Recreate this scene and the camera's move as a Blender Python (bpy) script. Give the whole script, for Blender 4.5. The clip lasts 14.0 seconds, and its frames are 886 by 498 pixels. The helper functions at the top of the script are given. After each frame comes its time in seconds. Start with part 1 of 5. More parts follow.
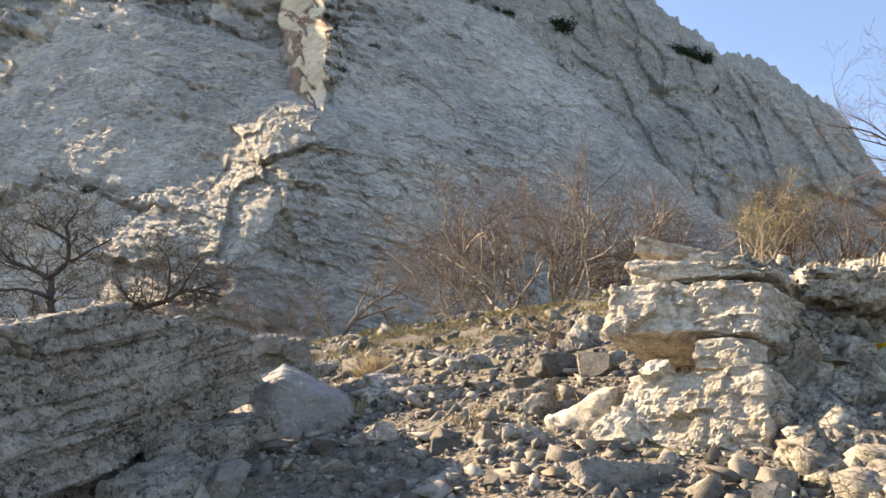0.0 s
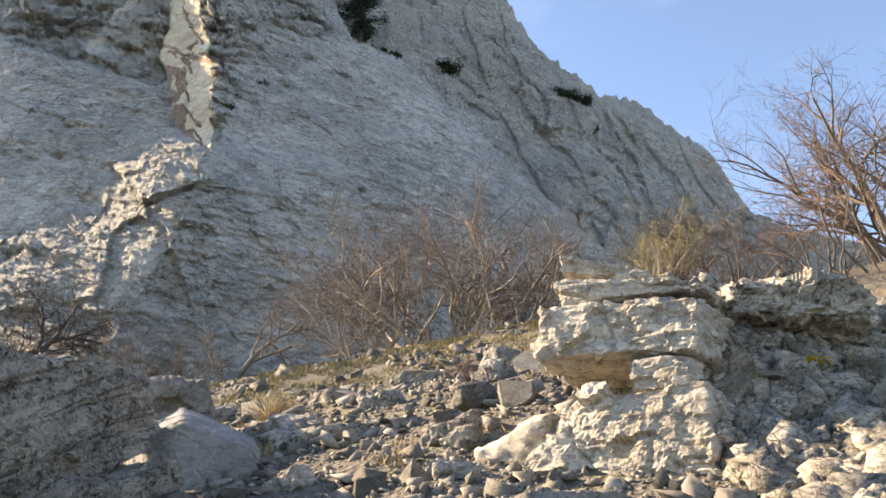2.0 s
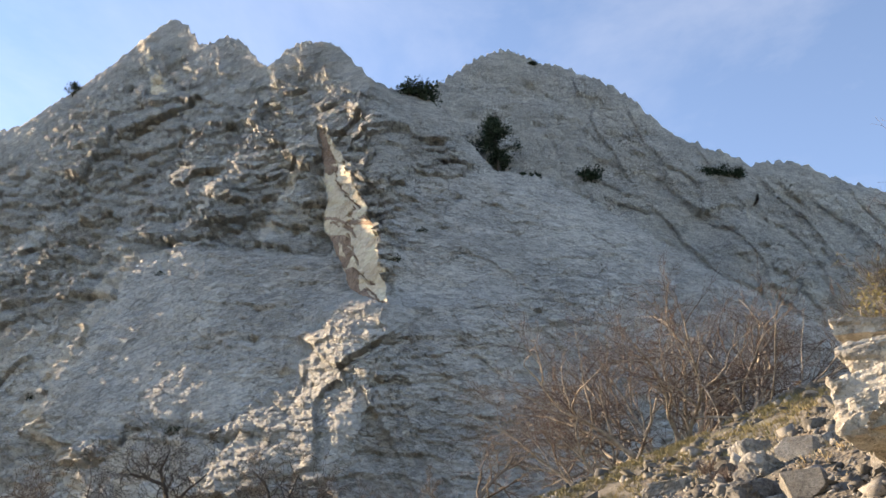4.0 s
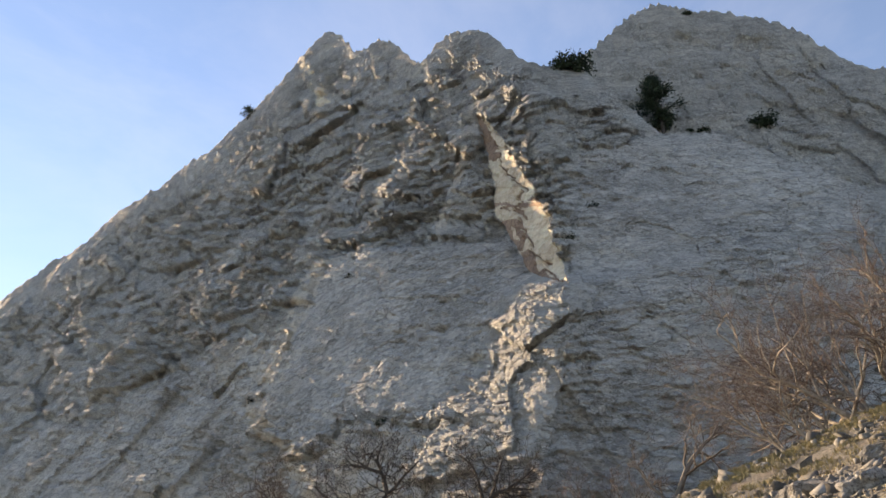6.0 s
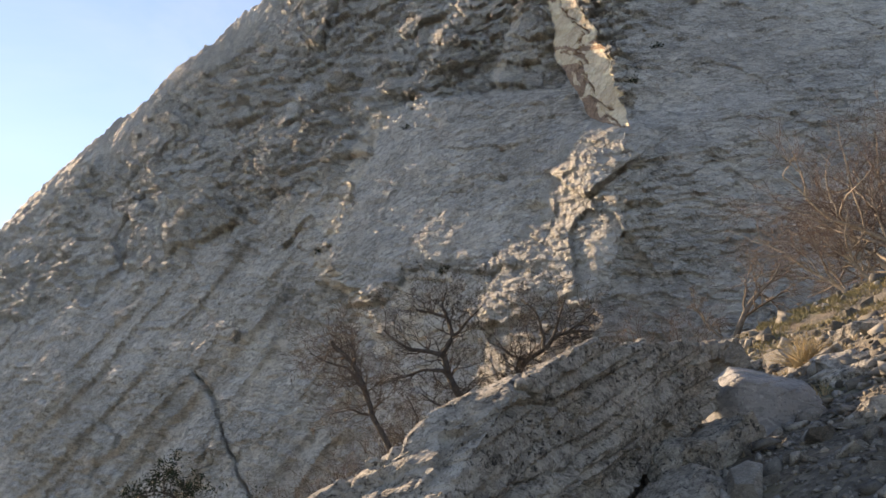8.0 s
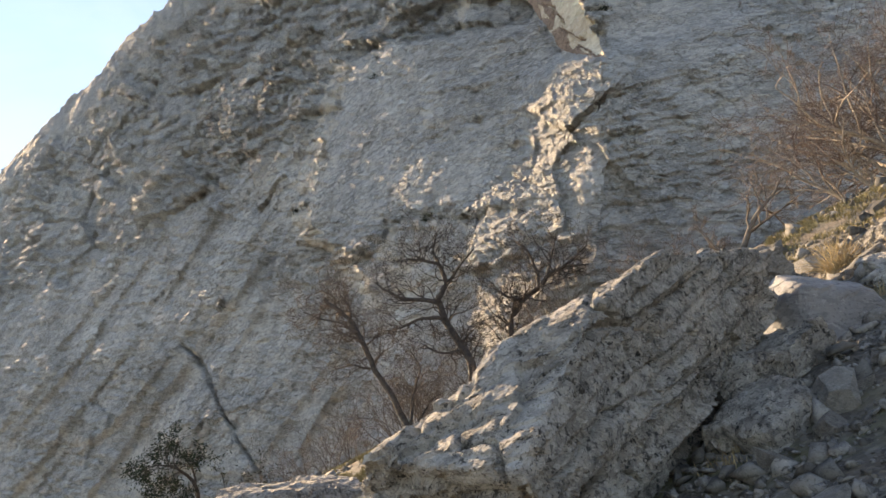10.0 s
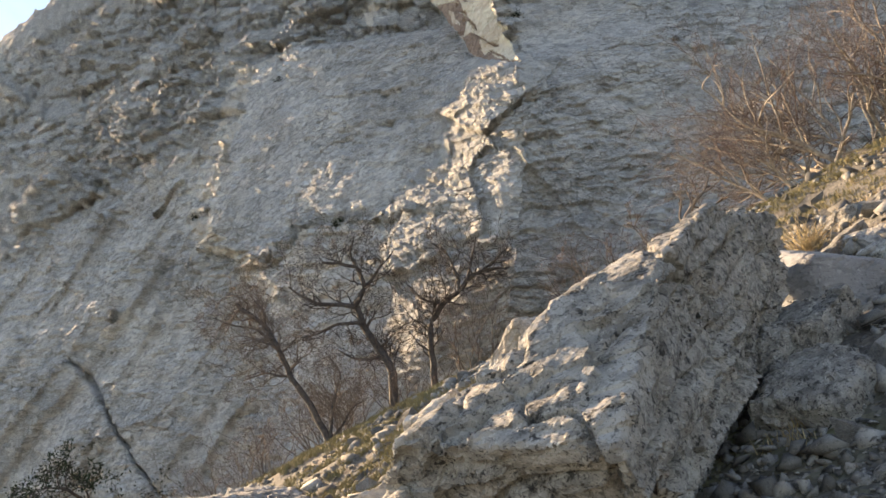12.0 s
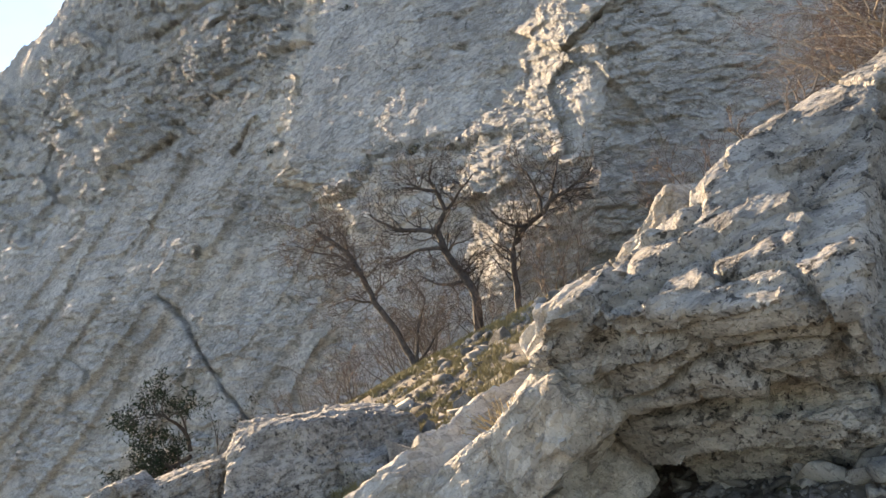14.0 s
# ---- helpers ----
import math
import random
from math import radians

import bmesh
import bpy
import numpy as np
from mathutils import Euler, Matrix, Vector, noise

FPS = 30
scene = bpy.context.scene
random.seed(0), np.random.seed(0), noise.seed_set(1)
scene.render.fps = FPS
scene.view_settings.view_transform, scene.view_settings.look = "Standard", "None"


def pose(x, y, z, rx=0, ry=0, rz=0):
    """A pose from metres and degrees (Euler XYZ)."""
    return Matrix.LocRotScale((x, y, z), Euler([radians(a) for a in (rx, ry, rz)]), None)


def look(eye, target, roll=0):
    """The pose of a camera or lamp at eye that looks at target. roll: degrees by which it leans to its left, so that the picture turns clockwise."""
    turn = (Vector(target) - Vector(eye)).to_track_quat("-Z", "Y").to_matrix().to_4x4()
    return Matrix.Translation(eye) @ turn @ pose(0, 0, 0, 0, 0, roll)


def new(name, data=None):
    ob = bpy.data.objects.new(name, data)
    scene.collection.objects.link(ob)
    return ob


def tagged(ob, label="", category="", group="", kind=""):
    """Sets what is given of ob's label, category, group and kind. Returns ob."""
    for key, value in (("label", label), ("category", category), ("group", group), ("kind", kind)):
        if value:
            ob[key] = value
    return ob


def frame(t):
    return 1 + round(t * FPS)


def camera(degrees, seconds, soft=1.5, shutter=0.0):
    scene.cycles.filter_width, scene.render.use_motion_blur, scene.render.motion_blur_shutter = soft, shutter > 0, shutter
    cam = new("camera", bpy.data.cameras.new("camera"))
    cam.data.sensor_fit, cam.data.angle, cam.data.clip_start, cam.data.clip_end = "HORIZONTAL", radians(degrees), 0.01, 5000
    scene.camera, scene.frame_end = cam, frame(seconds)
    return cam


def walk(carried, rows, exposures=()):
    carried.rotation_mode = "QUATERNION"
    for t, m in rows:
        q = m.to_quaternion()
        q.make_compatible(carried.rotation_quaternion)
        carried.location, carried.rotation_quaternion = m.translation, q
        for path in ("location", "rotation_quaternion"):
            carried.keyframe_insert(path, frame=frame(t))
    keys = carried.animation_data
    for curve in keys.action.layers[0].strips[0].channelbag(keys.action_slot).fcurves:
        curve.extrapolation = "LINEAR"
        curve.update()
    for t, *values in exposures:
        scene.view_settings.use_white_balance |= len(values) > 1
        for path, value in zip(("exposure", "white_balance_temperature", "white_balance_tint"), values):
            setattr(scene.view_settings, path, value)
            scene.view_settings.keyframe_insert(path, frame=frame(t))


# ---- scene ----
cam = camera(57.40, 14.0)
PATH = [
    (0.0, pose(0.000, -0.000, 1.600, 108.13, -6.66, -2.17)),
    (0.5, pose(0.030, 0.029, 1.599, 109.72, -8.24, -5.12)),
    (1.0, pose(-0.010, 0.137, 1.568, 106.73, -7.00, -6.74)),
    (1.5, pose(-0.076, 0.328, 1.594, 109.31, -4.52, -9.40)),
    (2.0, pose(-0.191, 0.421, 1.585, 111.58, -2.86, -9.09)),
    (2.5, pose(-0.375, 0.508, 1.589, 113.09, -1.37, -9.54)),
    (3.0, pose(-0.509, 0.542, 1.588, 114.64, -1.14, -4.46)),
    (3.5, pose(-0.597, 0.687, 1.577, 118.19, 1.60, 1.58)),
    (4.0, pose(-0.698, 0.606, 1.580, 120.40, 3.16, 6.64)),
    (4.2, pose(-0.738, 0.550, 1.555, 120.55, 3.02, 7.96)),
    (6.3, pose(-0.749, -0.171, 1.489, 119.05, 2.83, 22.27)),
    (6.5, pose(-0.741, -0.223, 1.480, 118.48, 2.52, 23.26)),
    (7.0, pose(-0.726, -0.271, 1.457, 116.01, 1.74, 24.64)),
    (7.5, pose(-0.722, -0.296, 1.443, 111.44, 2.02, 24.83)),
    (7.7, pose(-0.713, -0.322, 1.437, 110.25, 2.03, 24.87)),
    (9.8, pose(-1.315, -0.022, 1.478, 106.37, 8.31, 24.15)),
    (10.0, pose(-1.421, 0.002, 1.469, 105.65, 7.87, 24.50)),
    (10.5, pose(-1.684, 0.086, 1.493, 105.06, 8.89, 18.60)),
    (11.0, pose(-1.935, 0.236, 1.467, 104.73, 6.98, 15.35)),
    (11.5, pose(-2.180, 0.346, 1.480, 105.74, 8.93, 16.78)),
    (12.0, pose(-2.441, 0.501, 1.448, 105.51, 9.87, 17.35)),
    (12.5, pose(-2.652, 0.563, 1.411, 102.94, 10.23, 16.33)),
    (13.0, pose(-2.820, 0.750, 1.338, 101.30, 10.87, 21.00)),
    (13.5, pose(-2.925, 0.954, 1.336, 102.15, 12.56, 24.46)),
    (14.0, pose(-3.002, 1.040, 1.308, 101.82, 10.23, 22.70)),
]
walk(cam, PATH, [(0.0, 2.17, 8500, 15), (3.0, 2.02, 8200, 14), (4.2, 1.87, 8200, 15), (6.5, 1.64, 8900, 18), (7.7, 1.64, 9000, 19), (10.0, 1.96, 9200, 17), (11.5, 2.12, 9300, 17), (14.0, 2.18, 8700, 16)])

# ---- world and sun ----
SUN_AZ, SUN_EL = -59.0, 23.0
world = bpy.data.worlds.new("world")
scene.world = world
world.use_nodes = True
wn, wl = world.node_tree.nodes, world.node_tree.links
wn.clear()
sky = wn.new("ShaderNodeTexSky")
sky.sky_type, sky.sun_disc = "NISHITA", False
sky.sun_elevation, sky.sun_rotation = radians(SUN_EL), radians(SUN_AZ)
sky.altitude, sky.air_density, sky.dust_density, sky.ozone_density = 600, 0.8, 0.0, 2.8
wco = wn.new("ShaderNodeTexCoord")
wmap = wn.new("ShaderNodeMapping")
wmap.inputs["Scale"].default_value = (1.6, 1.2, 3.2)
wno = wn.new("ShaderNodeTexNoise")
wno.inputs["Scale"].default_value, wno.inputs["Detail"].default_value = 1.7, 7.0
wno.inputs["Roughness"].default_value, wno.inputs["Distortion"].default_value = 0.62, 0.4
wra = wn.new("ShaderNodeMapRange")
wra.inputs["From Min"].default_value, wra.inputs["From Max"].default_value = 0.44, 0.76
wra.inputs["To Max"].default_value = 0.13
wmi = wn.new("ShaderNodeMix")
wmi.data_type = "RGBA"
wmi.inputs["B"].default_value = (4.0, 4.3, 4.8, 1)
bg = wn.new("ShaderNodeBackground")
bg.inputs["Strength"].default_value = 0.115
wout = wn.new("ShaderNodeOutputWorld")
wl.new(wco.outputs["Generated"], wmap.inputs["Vector"])
wl.new(wmap.outputs["Vector"], wno.inputs["Vector"])
wl.new(wno.outputs["Fac"], wra.inputs["Value"])
wl.new(wra.outputs["Result"], wmi.inputs["Factor"])
wl.new(sky.outputs["Color"], wmi.inputs["A"])
wl.new(wmi.outputs["Result"], bg.inputs["Color"])
wl.new(bg.outputs["Background"], wout.inputs["Surface"])

sun_data = bpy.data.lights.new("sun", "SUN")
sun_data.energy, sun_data.angle, sun_data.color = 4.6, radians(0.6), (1.0, 0.86, 0.68)
sun = new("sun", sun_data)
sun_dir = Vector((math.sin(radians(SUN_AZ)) * math.cos(radians(SUN_EL)),
                  math.cos(radians(SUN_AZ)) * math.cos(radians(SUN_EL)), math.sin(radians(SUN_EL))))
sun.matrix_world = look(sun_dir * 60, (0, 0, 0))


# ---- number tools ----
TURN = np.arange(1024) * (2 * np.pi / 1024)
TURN_COS, TURN_SIN = np.cos(TURN), np.sin(TURN)
LIFT = np.arange(1024) / 511.5 - 1
LIFT_RIM = np.sqrt(np.maximum(0, 1 - LIFT * LIFT))
CHUNK = 32768


def in_chunks(work, p):
    """Runs work on stretches of the rows of p."""
    if len(p) <= CHUNK:
        return work(p)
    return np.concatenate([work(p[k:k + CHUNK]) for k in range(0, len(p), CHUNK)])


def mixed_hash(a, b, c, seed, spread=2147483647):
    h = (a * 374761393 + b * 668265263 + c * spread + seed * 974711) & 0xFFFFFFFF
    return ((h ^ (h >> 13)) * 1274126177) & 0xFFFFFFFF


def perlin(p, seed=0):
    """Gradient noise of an (n, 3) array, about -1 to 1."""
    def work(q):
        i = np.floor(q).astype(np.int64)
        fr = q - i
        u = fr * fr * fr * (fr * (fr * 6 - 15) + 10)

        def corner(dx, dy, dz):
            h = mixed_hash(i[:, 0] + dx, i[:, 1] + dy, i[:, 2] + dz, seed)
            h = ((h ^ (h >> 16)) * 2246822519) & 0xFFFFFFFF
            a, c = h & 1023, (h >> 10) & 1023
            return LIFT_RIM[c] * (TURN_COS[a] * (fr[:, 0] - dx) + TURN_SIN[a] * (fr[:, 1] - dy)) + LIFT[c] * (fr[:, 2] - dz)

        def mixed(a, b, t):
            return a + (b - a) * t

        x00 = mixed(corner(0, 0, 0), corner(1, 0, 0), u[:, 0])
        x10 = mixed(corner(0, 1, 0), corner(1, 1, 0), u[:, 0])
        x01 = mixed(corner(0, 0, 1), corner(1, 0, 1), u[:, 0])
        x11 = mixed(corner(0, 1, 1), corner(1, 1, 1), u[:, 0])
        return 1.5 * mixed(mixed(x00, x10, u[:, 1]), mixed(x01, x11, u[:, 1]), u[:, 2])

    return in_chunks(work, np.asarray(p, dtype=np.float64))


def fbm(p, freq, octaves=4, seed=0, gain=0.5, ridged=False):
    p = np.asarray(p, dtype=np.float64) * freq
    total, amp = np.zeros(len(p)), 1.0
    for k in range(octaves):
        n = perlin(p, seed + k * 17)
        total += amp * ((1 - 2 * np.abs(n)) if ridged else n)
        p, amp = p * 2.03 + 11.7, amp * gain
    return total


def cells(p, seed=0):
    """The nearest seed of a cracked solid: columns of the way to it (3), a random share, three random leans, nearness."""
    def work(q):
        i = np.floor(q - 0.5).astype(np.int64)
        best, out = np.full(len(q), 99.0), np.zeros((len(q), 8))
        for k in range(8):
            j = i + np.array([k & 1, (k >> 1) & 1, k >> 2])
            h = mixed_hash(j[:, 0], j[:, 1], j[:, 2], seed, 1442695041)
            h2 = ((h ^ (h >> 15)) * 2246822519) & 0xFFFFFFFF
            v = q - j - 0.1 - np.stack([h & 255, (h >> 8) & 255, (h >> 16) & 255], 1) * (0.8 / 255)
            dist = (v * v).sum(1)
            near = np.nonzero(dist < best)[0]
            hn = h2[near]
            out[near, :3] = v[near]
            out[near, 3] = ((hn >> 24) & 255) / 255.0
            out[near, 4], out[near, 5], out[near, 6] = (hn & 255) / 127.5 - 1, ((hn >> 8) & 255) / 127.5 - 1, ((hn >> 16) & 255) / 127.5 - 1
            best[near] = dist[near]
        out[:, 7] = np.sqrt(best)
        return out

    return in_chunks(work, np.asarray(p, dtype=np.float64))


def facets(p, freq, seed=0):
    """Broken planes: each cell of a cracked solid tilts its own way; about -1 to 1."""
    c = cells(np.asarray(p, dtype=np.float64) * freq, seed)
    return (c[:, :3] * c[:, 4:7]).sum(1) * 0.9 + c[:, 3] - 0.5


def blocks(p, freq, seed=0, sag=0.9, wide=1.0):
    """Bedded blocks that stand out towards their foot and break off in a small overhang; about -1 to 1."""
    c = cells(np.asarray(p, dtype=np.float64) * np.array([freq / wide, freq / wide, freq]), seed)
    return c[:, 3] - 0.5 - sag * c[:, 2] + 0.45 * (c[:, 0] * c[:, 4] + c[:, 1] * c[:, 5])


def strata(s, seed, p, wander):
    """Ledges: each bed leans out towards its foot and breaks off sharply; about -0.5 to 0.5."""
    s = s + wander * fbm(p, 0.25, 3, seed, 0.55)
    i = np.floor(s)
    jit = ((i * 12.9898 + seed).astype(np.int64) * 7919 % 97) / 97.0
    return (0.5 - (s - i)) * (0.4 + 0.9 * jit)


def ramp(x, a, b):
    t = np.clip((np.asarray(x, dtype=np.float64) - a) / (b - a), 0, 1)
    return t * t * (3 - 2 * t)


def ground_z(x, y):
    """Height of the scree slope, which climbs away and to the right and eases below the cliff."""
    x, y = np.asarray(x, dtype=np.float64), np.asarray(y, dtype=np.float64)
    right = ramp(x, -9, -1)
    knee = 15 + 2 * right
    past = np.maximum(y - knee, 0) - 1.2 * np.maximum(y - 25.5, 0)
    g = 0.28 * x + 0.33 * (np.minimum(y, knee) + past * (0.55 - 0.45 * right))
    g = np.where(g > 0, 40 * np.tanh(g / 40), 45 * np.tanh(g / 45))
    g -= 0.30 * np.exp(-((y - 14.0) / 3.0) ** 2) * ramp(-x, -5, -2)
    g -= 0.45 * np.exp(-((x + 8) / 4.0) ** 2 - ((y - 13) / 4.0) ** 2)
    p = np.stack([x.ravel(), y.ravel(), np.zeros(x.size)], 1)
    near = np.exp(-((x - 0) ** 2 + (y - 10) ** 2) / 60.0 ** 2)
    bumps = fbm(p, 0.11, 2, 5).reshape(x.shape) * 0.6 * ramp(np.hypot(x + 1, y - 6), 16, 40)
    fine = fbm(p, 0.7, 4, 9).reshape(x.shape) * 0.10 * near
    return g + bumps + fine


def gz(x, y):
    return float(ground_z(np.array([x]), np.array([y]))[0])


# ---- mesh tools ----
def quick_mesh(name, verts, faces):
    """faces: an (n, 3) or (n, 4) array of vertex indices."""
    verts, faces = np.asarray(verts, dtype=np.float32), np.asarray(faces, dtype=np.int32)
    me = bpy.data.meshes.new(name)
    k = faces.shape[1]
    me.vertices.add(len(verts))
    me.vertices.foreach_set("co", verts.ravel())
    me.loops.add(faces.size)
    me.loops.foreach_set("vertex_index", faces.ravel())
    me.polygons.add(len(faces))
    me.polygons.foreach_set("loop_start", np.arange(0, faces.size, k, dtype=np.int32))
    me.update(calc_edges=True)
    me.validate()
    return me


def grid_faces(rows, cols):
    r, c = np.meshgrid(np.arange(rows - 1), np.arange(cols - 1), indexing="ij")
    a = (r * cols + c).ravel()
    return np.stack([a, a + 1, a + cols + 1, a + cols], 1)


def smooth(me, on=True):
    me.polygons.foreach_set("use_smooth", np.full(len(me.polygons), on))
    return me


def part(name, me, material, parent=None, label=""):
    ob = new(name, me)
    if material is not None and not me.materials:
        me.materials.append(material)
    if parent is not None:
        ob.parent = parent
    if label:
        tagged(ob, label)
    return ob


# ---- materials ----
def node_material(name, rough=0.9):
    m = bpy.data.materials.new(name)
    m.use_nodes = True
    b = m.node_tree.nodes["Principled BSDF"]
    b.inputs["Roughness"].default_value = rough
    b.inputs["Specular IOR Level"].default_value = 0.25
    return m, m.node_tree.nodes, m.node_tree.links, b


def stone(name, base, dark, warm, scale=1.0, fleck=0.5, warm_amount=0.5, bump=0.4, stretch=(1, 1, 1), tilt=0.0, pits=0.5, streaks=0.0, vary=0.0, shade_slits=0.0, chip=0.0, crack=0.6):
    """Limestone: pale body, grey weathering, rusty patches, dark flecks (lichen, painted hole shade) and pits."""
    m, n, l, b = node_material(name, 0.92)
    co = n.new("ShaderNodeTexCoord")
    mp = n.new("ShaderNodeMapping")
    mp.inputs["Scale"].default_value = stretch
    mp.inputs["Rotation"].default_value = (0, radians(tilt), 0)
    l.new(co.outputs["Object"], mp.inputs["Vector"])

    def noise_tex(sc, detail, rough, vec=mp, dist=0.0):
        t = n.new("ShaderNodeTexNoise")
        t.inputs["Scale"].default_value, t.inputs["Detail"].default_value = sc * scale, detail
        t.inputs["Roughness"].default_value, t.inputs["Distortion"].default_value = rough, dist
        l.new(vec.outputs["Vector" if vec is mp else "Object"], t.inputs["Vector"])
        return t

    def curve(src, lo, hi, top=1.0):
        r = n.new("ShaderNodeMapRange")
        r.inputs["From Min"].default_value, r.inputs["From Max"].default_value, r.inputs["To Max"].default_value = lo, hi, top
        l.new(src.outputs["Fac"], r.inputs["Value"])
        return r

    def over(a, colour, fac):
        x = n.new("ShaderNodeMix")
        x.data_type = "RGBA"
        x.inputs["B"].default_value = (*colour, 1)
        l.new(fac.outputs["Result"], x.inputs["Factor"])
        if isinstance(a, tuple):
            x.inputs["A"].default_value = (*a, 1)
        else:
            l.new(a.outputs["Result"], x.inputs["A"])
        return x

    broad = noise_tex(0.35, 5, 0.6, co)
    mid = noise_tex(2.3, 7, 0.68, dist=0.3)
    fine = noise_tex(11.0, 6, 0.7)
    grit = noise_tex(46.0, 3, 0.6)
    grey = tuple(0.55 * c + 0.45 * d for c, d in zip(base, dark))
    c1 = over(base, grey, curve(broad, 0.38, 0.62))
    c2 = over(c1, warm, curve(noise_tex(0.9, 6, 0.65, co, 0.6), 0.50, 0.72, warm_amount))
    c3 = over(c2, dark, curve(mid, 0.52, 0.68, fleck))
    c4 = over(c3, tuple(min(0.8, 1.35 * c) for c in base), curve(fine, 0.54, 0.68, 0.7))
    c4 = over(c4, dark, curve(noise_tex(7.0, 5, 0.65, dist=0.5), 0.55, 0.63, fleck))
    c5 = over(c4, tuple(0.7 * d for d in dark), curve(noise_tex(23.0, 4, 0.6), 0.57, 0.66, pits))
    shade_slit = None
    # Dark slits: shade under small ledges, put into the colour and a bump.
    if shade_slits:
        lay = n.new("ShaderNodeMapping")
        lay.inputs["Scale"].default_value = (1.3, 1.3, 4.5)
        lay.inputs["Rotation"].default_value = (0, radians(tilt), 0)
        l.new(co.outputs["Object"], lay.inputs["Vector"])
        sl = n.new("ShaderNodeTexNoise")
        sl.inputs["Scale"].default_value, sl.inputs["Detail"].default_value = 1.7, 6
        sl.inputs["Roughness"].default_value, sl.inputs["Distortion"].default_value = 0.62, 0.8
        l.new(lay.outputs["Vector"], sl.inputs["Vector"])
        shade_slit = curve(sl, 0.535, 0.565, shade_slits)
        where = curve(noise_tex(0.28, 4, 0.6, co), 0.40, 0.56)
        both = n.new("ShaderNodeMath")
        both.operation = "MULTIPLY"
        l.new(shade_slit.outputs["Result"], both.inputs[0])
        l.new(where.outputs["Result"], both.inputs[1])
        gap = n.new("ShaderNodeMapRange")
        l.new(both.outputs[0], gap.inputs["Value"])
        shade_slit = gap
        c5 = over(c5, tuple(0.33 * d for d in dark), shade_slit)
        sl2 = n.new("ShaderNodeTexNoise")
        sl2.inputs["Scale"].default_value, sl2.inputs["Detail"].default_value = 5.5, 5
        sl2.inputs["Distortion"].default_value = 0.6
        l.new(lay.outputs["Vector"], sl2.inputs["Vector"])
        c5 = over(c5, tuple(0.4 * d for d in dark), curve(sl2, 0.575, 0.605, shade_slits))
    plates = None
    if chip:
        flat = n.new("ShaderNodeMapping")
        flat.inputs["Scale"].default_value = (1, 1, 1.9)
        flat.inputs["Rotation"].default_value = (0, radians(tilt), 0)
        l.new(co.outputs["Object"], flat.inputs["Vector"])
        warp = n.new("ShaderNodeTexNoise")
        warp.inputs["Scale"].default_value, warp.inputs["Detail"].default_value = chip * 1.6, 3
        l.new(flat.outputs["Vector"], warp.inputs["Vector"])
        bend = n.new("ShaderNodeVectorMath")
        bend.operation = "MULTIPLY_ADD"
        bend.inputs[1].default_value = (0.5 / chip, 0.5 / chip, 0.5 / chip)
        l.new(warp.outputs["Color"], bend.inputs[0])
        l.new(flat.outputs["Vector"], bend.inputs[2])
        for k, (size, share) in enumerate(((chip, 1.0), (chip * 2.7, 0.5))):
            cell, rim = n.new("ShaderNodeTexVoronoi"), n.new("ShaderNodeTexVoronoi")
            rim.feature = "DISTANCE_TO_EDGE"
            for tex in (cell, rim):
                tex.inputs["Scale"].default_value = size
                l.new(bend.outputs["Vector"], tex.inputs["Vector"])
            some = curve(noise_tex(0.35 * size / scale, 3, 0.6, co), 0.42, 0.60)
            line = n.new("ShaderNodeMapRange")
            line.inputs["From Min"].default_value, line.inputs["From Max"].default_value = 0.0, 0.075
            line.inputs["To Min"].default_value, line.inputs["To Max"].default_value = crack, 0.0
            l.new(rim.outputs["Distance"], line.inputs["Value"])
            dim = n.new("ShaderNodeMath")
            dim.operation = "MULTIPLY"
            l.new(line.outputs["Result"], dim.inputs[0])
            l.new(some.outputs["Result"], dim.inputs[1])
            gate = n.new("ShaderNodeMapRange")
            l.new(dim.outputs[0], gate.inputs["Value"])
            c5 = over(c5, tuple(0.35 * d for d in dark), gate)
            tint = n.new("ShaderNodeMapRange")
            tint.inputs["From Min"].default_value, tint.inputs["From Max"].default_value, tint.inputs["To Max"].default_value = 0.55, 0.8, 0.35
            l.new(cell.outputs["Color"], tint.inputs["Value"])
            c5 = over(c5, dark if k else tuple(min(0.8, 1.2 * c) for c in base), tint)
            up = n.new("ShaderNodeMath")
            up.operation = "MULTIPLY_ADD"
            up.inputs[1].default_value = share
            l.new(cell.outputs["Color"], up.inputs[0])
            if plates is not None:
                l.new(plates.outputs[0], up.inputs[2])
            plates = n.new("ShaderNodeMath")
            plates.operation = "MULTIPLY_ADD"
            plates.inputs[1].default_value = -0.9 * share
            l.new(gate.outputs["Result"], plates.inputs[0])
            l.new(up.outputs[0], plates.inputs[2])
    if streaks:
        run = n.new("ShaderNodeMapping")
        run.inputs["Scale"].default_value = (1.1, 1.1, 0.05)
        l.new(co.outputs["Object"], run.inputs["Vector"])
        st = n.new("ShaderNodeTexNoise")
        st.inputs["Scale"].default_value, st.inputs["Detail"].default_value = 1.0, 5
        l.new(run.outputs["Vector"], st.inputs["Vector"])
        c5 = over(c5, (0.17, 0.17, 0.175), curve(st, 0.58, 0.72, streaks))
    if vary:
        info, geo = n.new("ShaderNodeObjectInfo"), n.new("ShaderNodeNewGeometry")
        add_r = n.new("ShaderNodeMath")
        add_r.operation = "ADD"
        l.new(info.outputs["Random"], add_r.inputs[0])
        l.new(geo.outputs["Random Per Island"], add_r.inputs[1])
        fr = n.new("ShaderNodeMath")
        fr.operation = "FRACT"
        l.new(add_r.outputs[0], fr.inputs[0])
        rg = n.new("ShaderNodeMapRange")
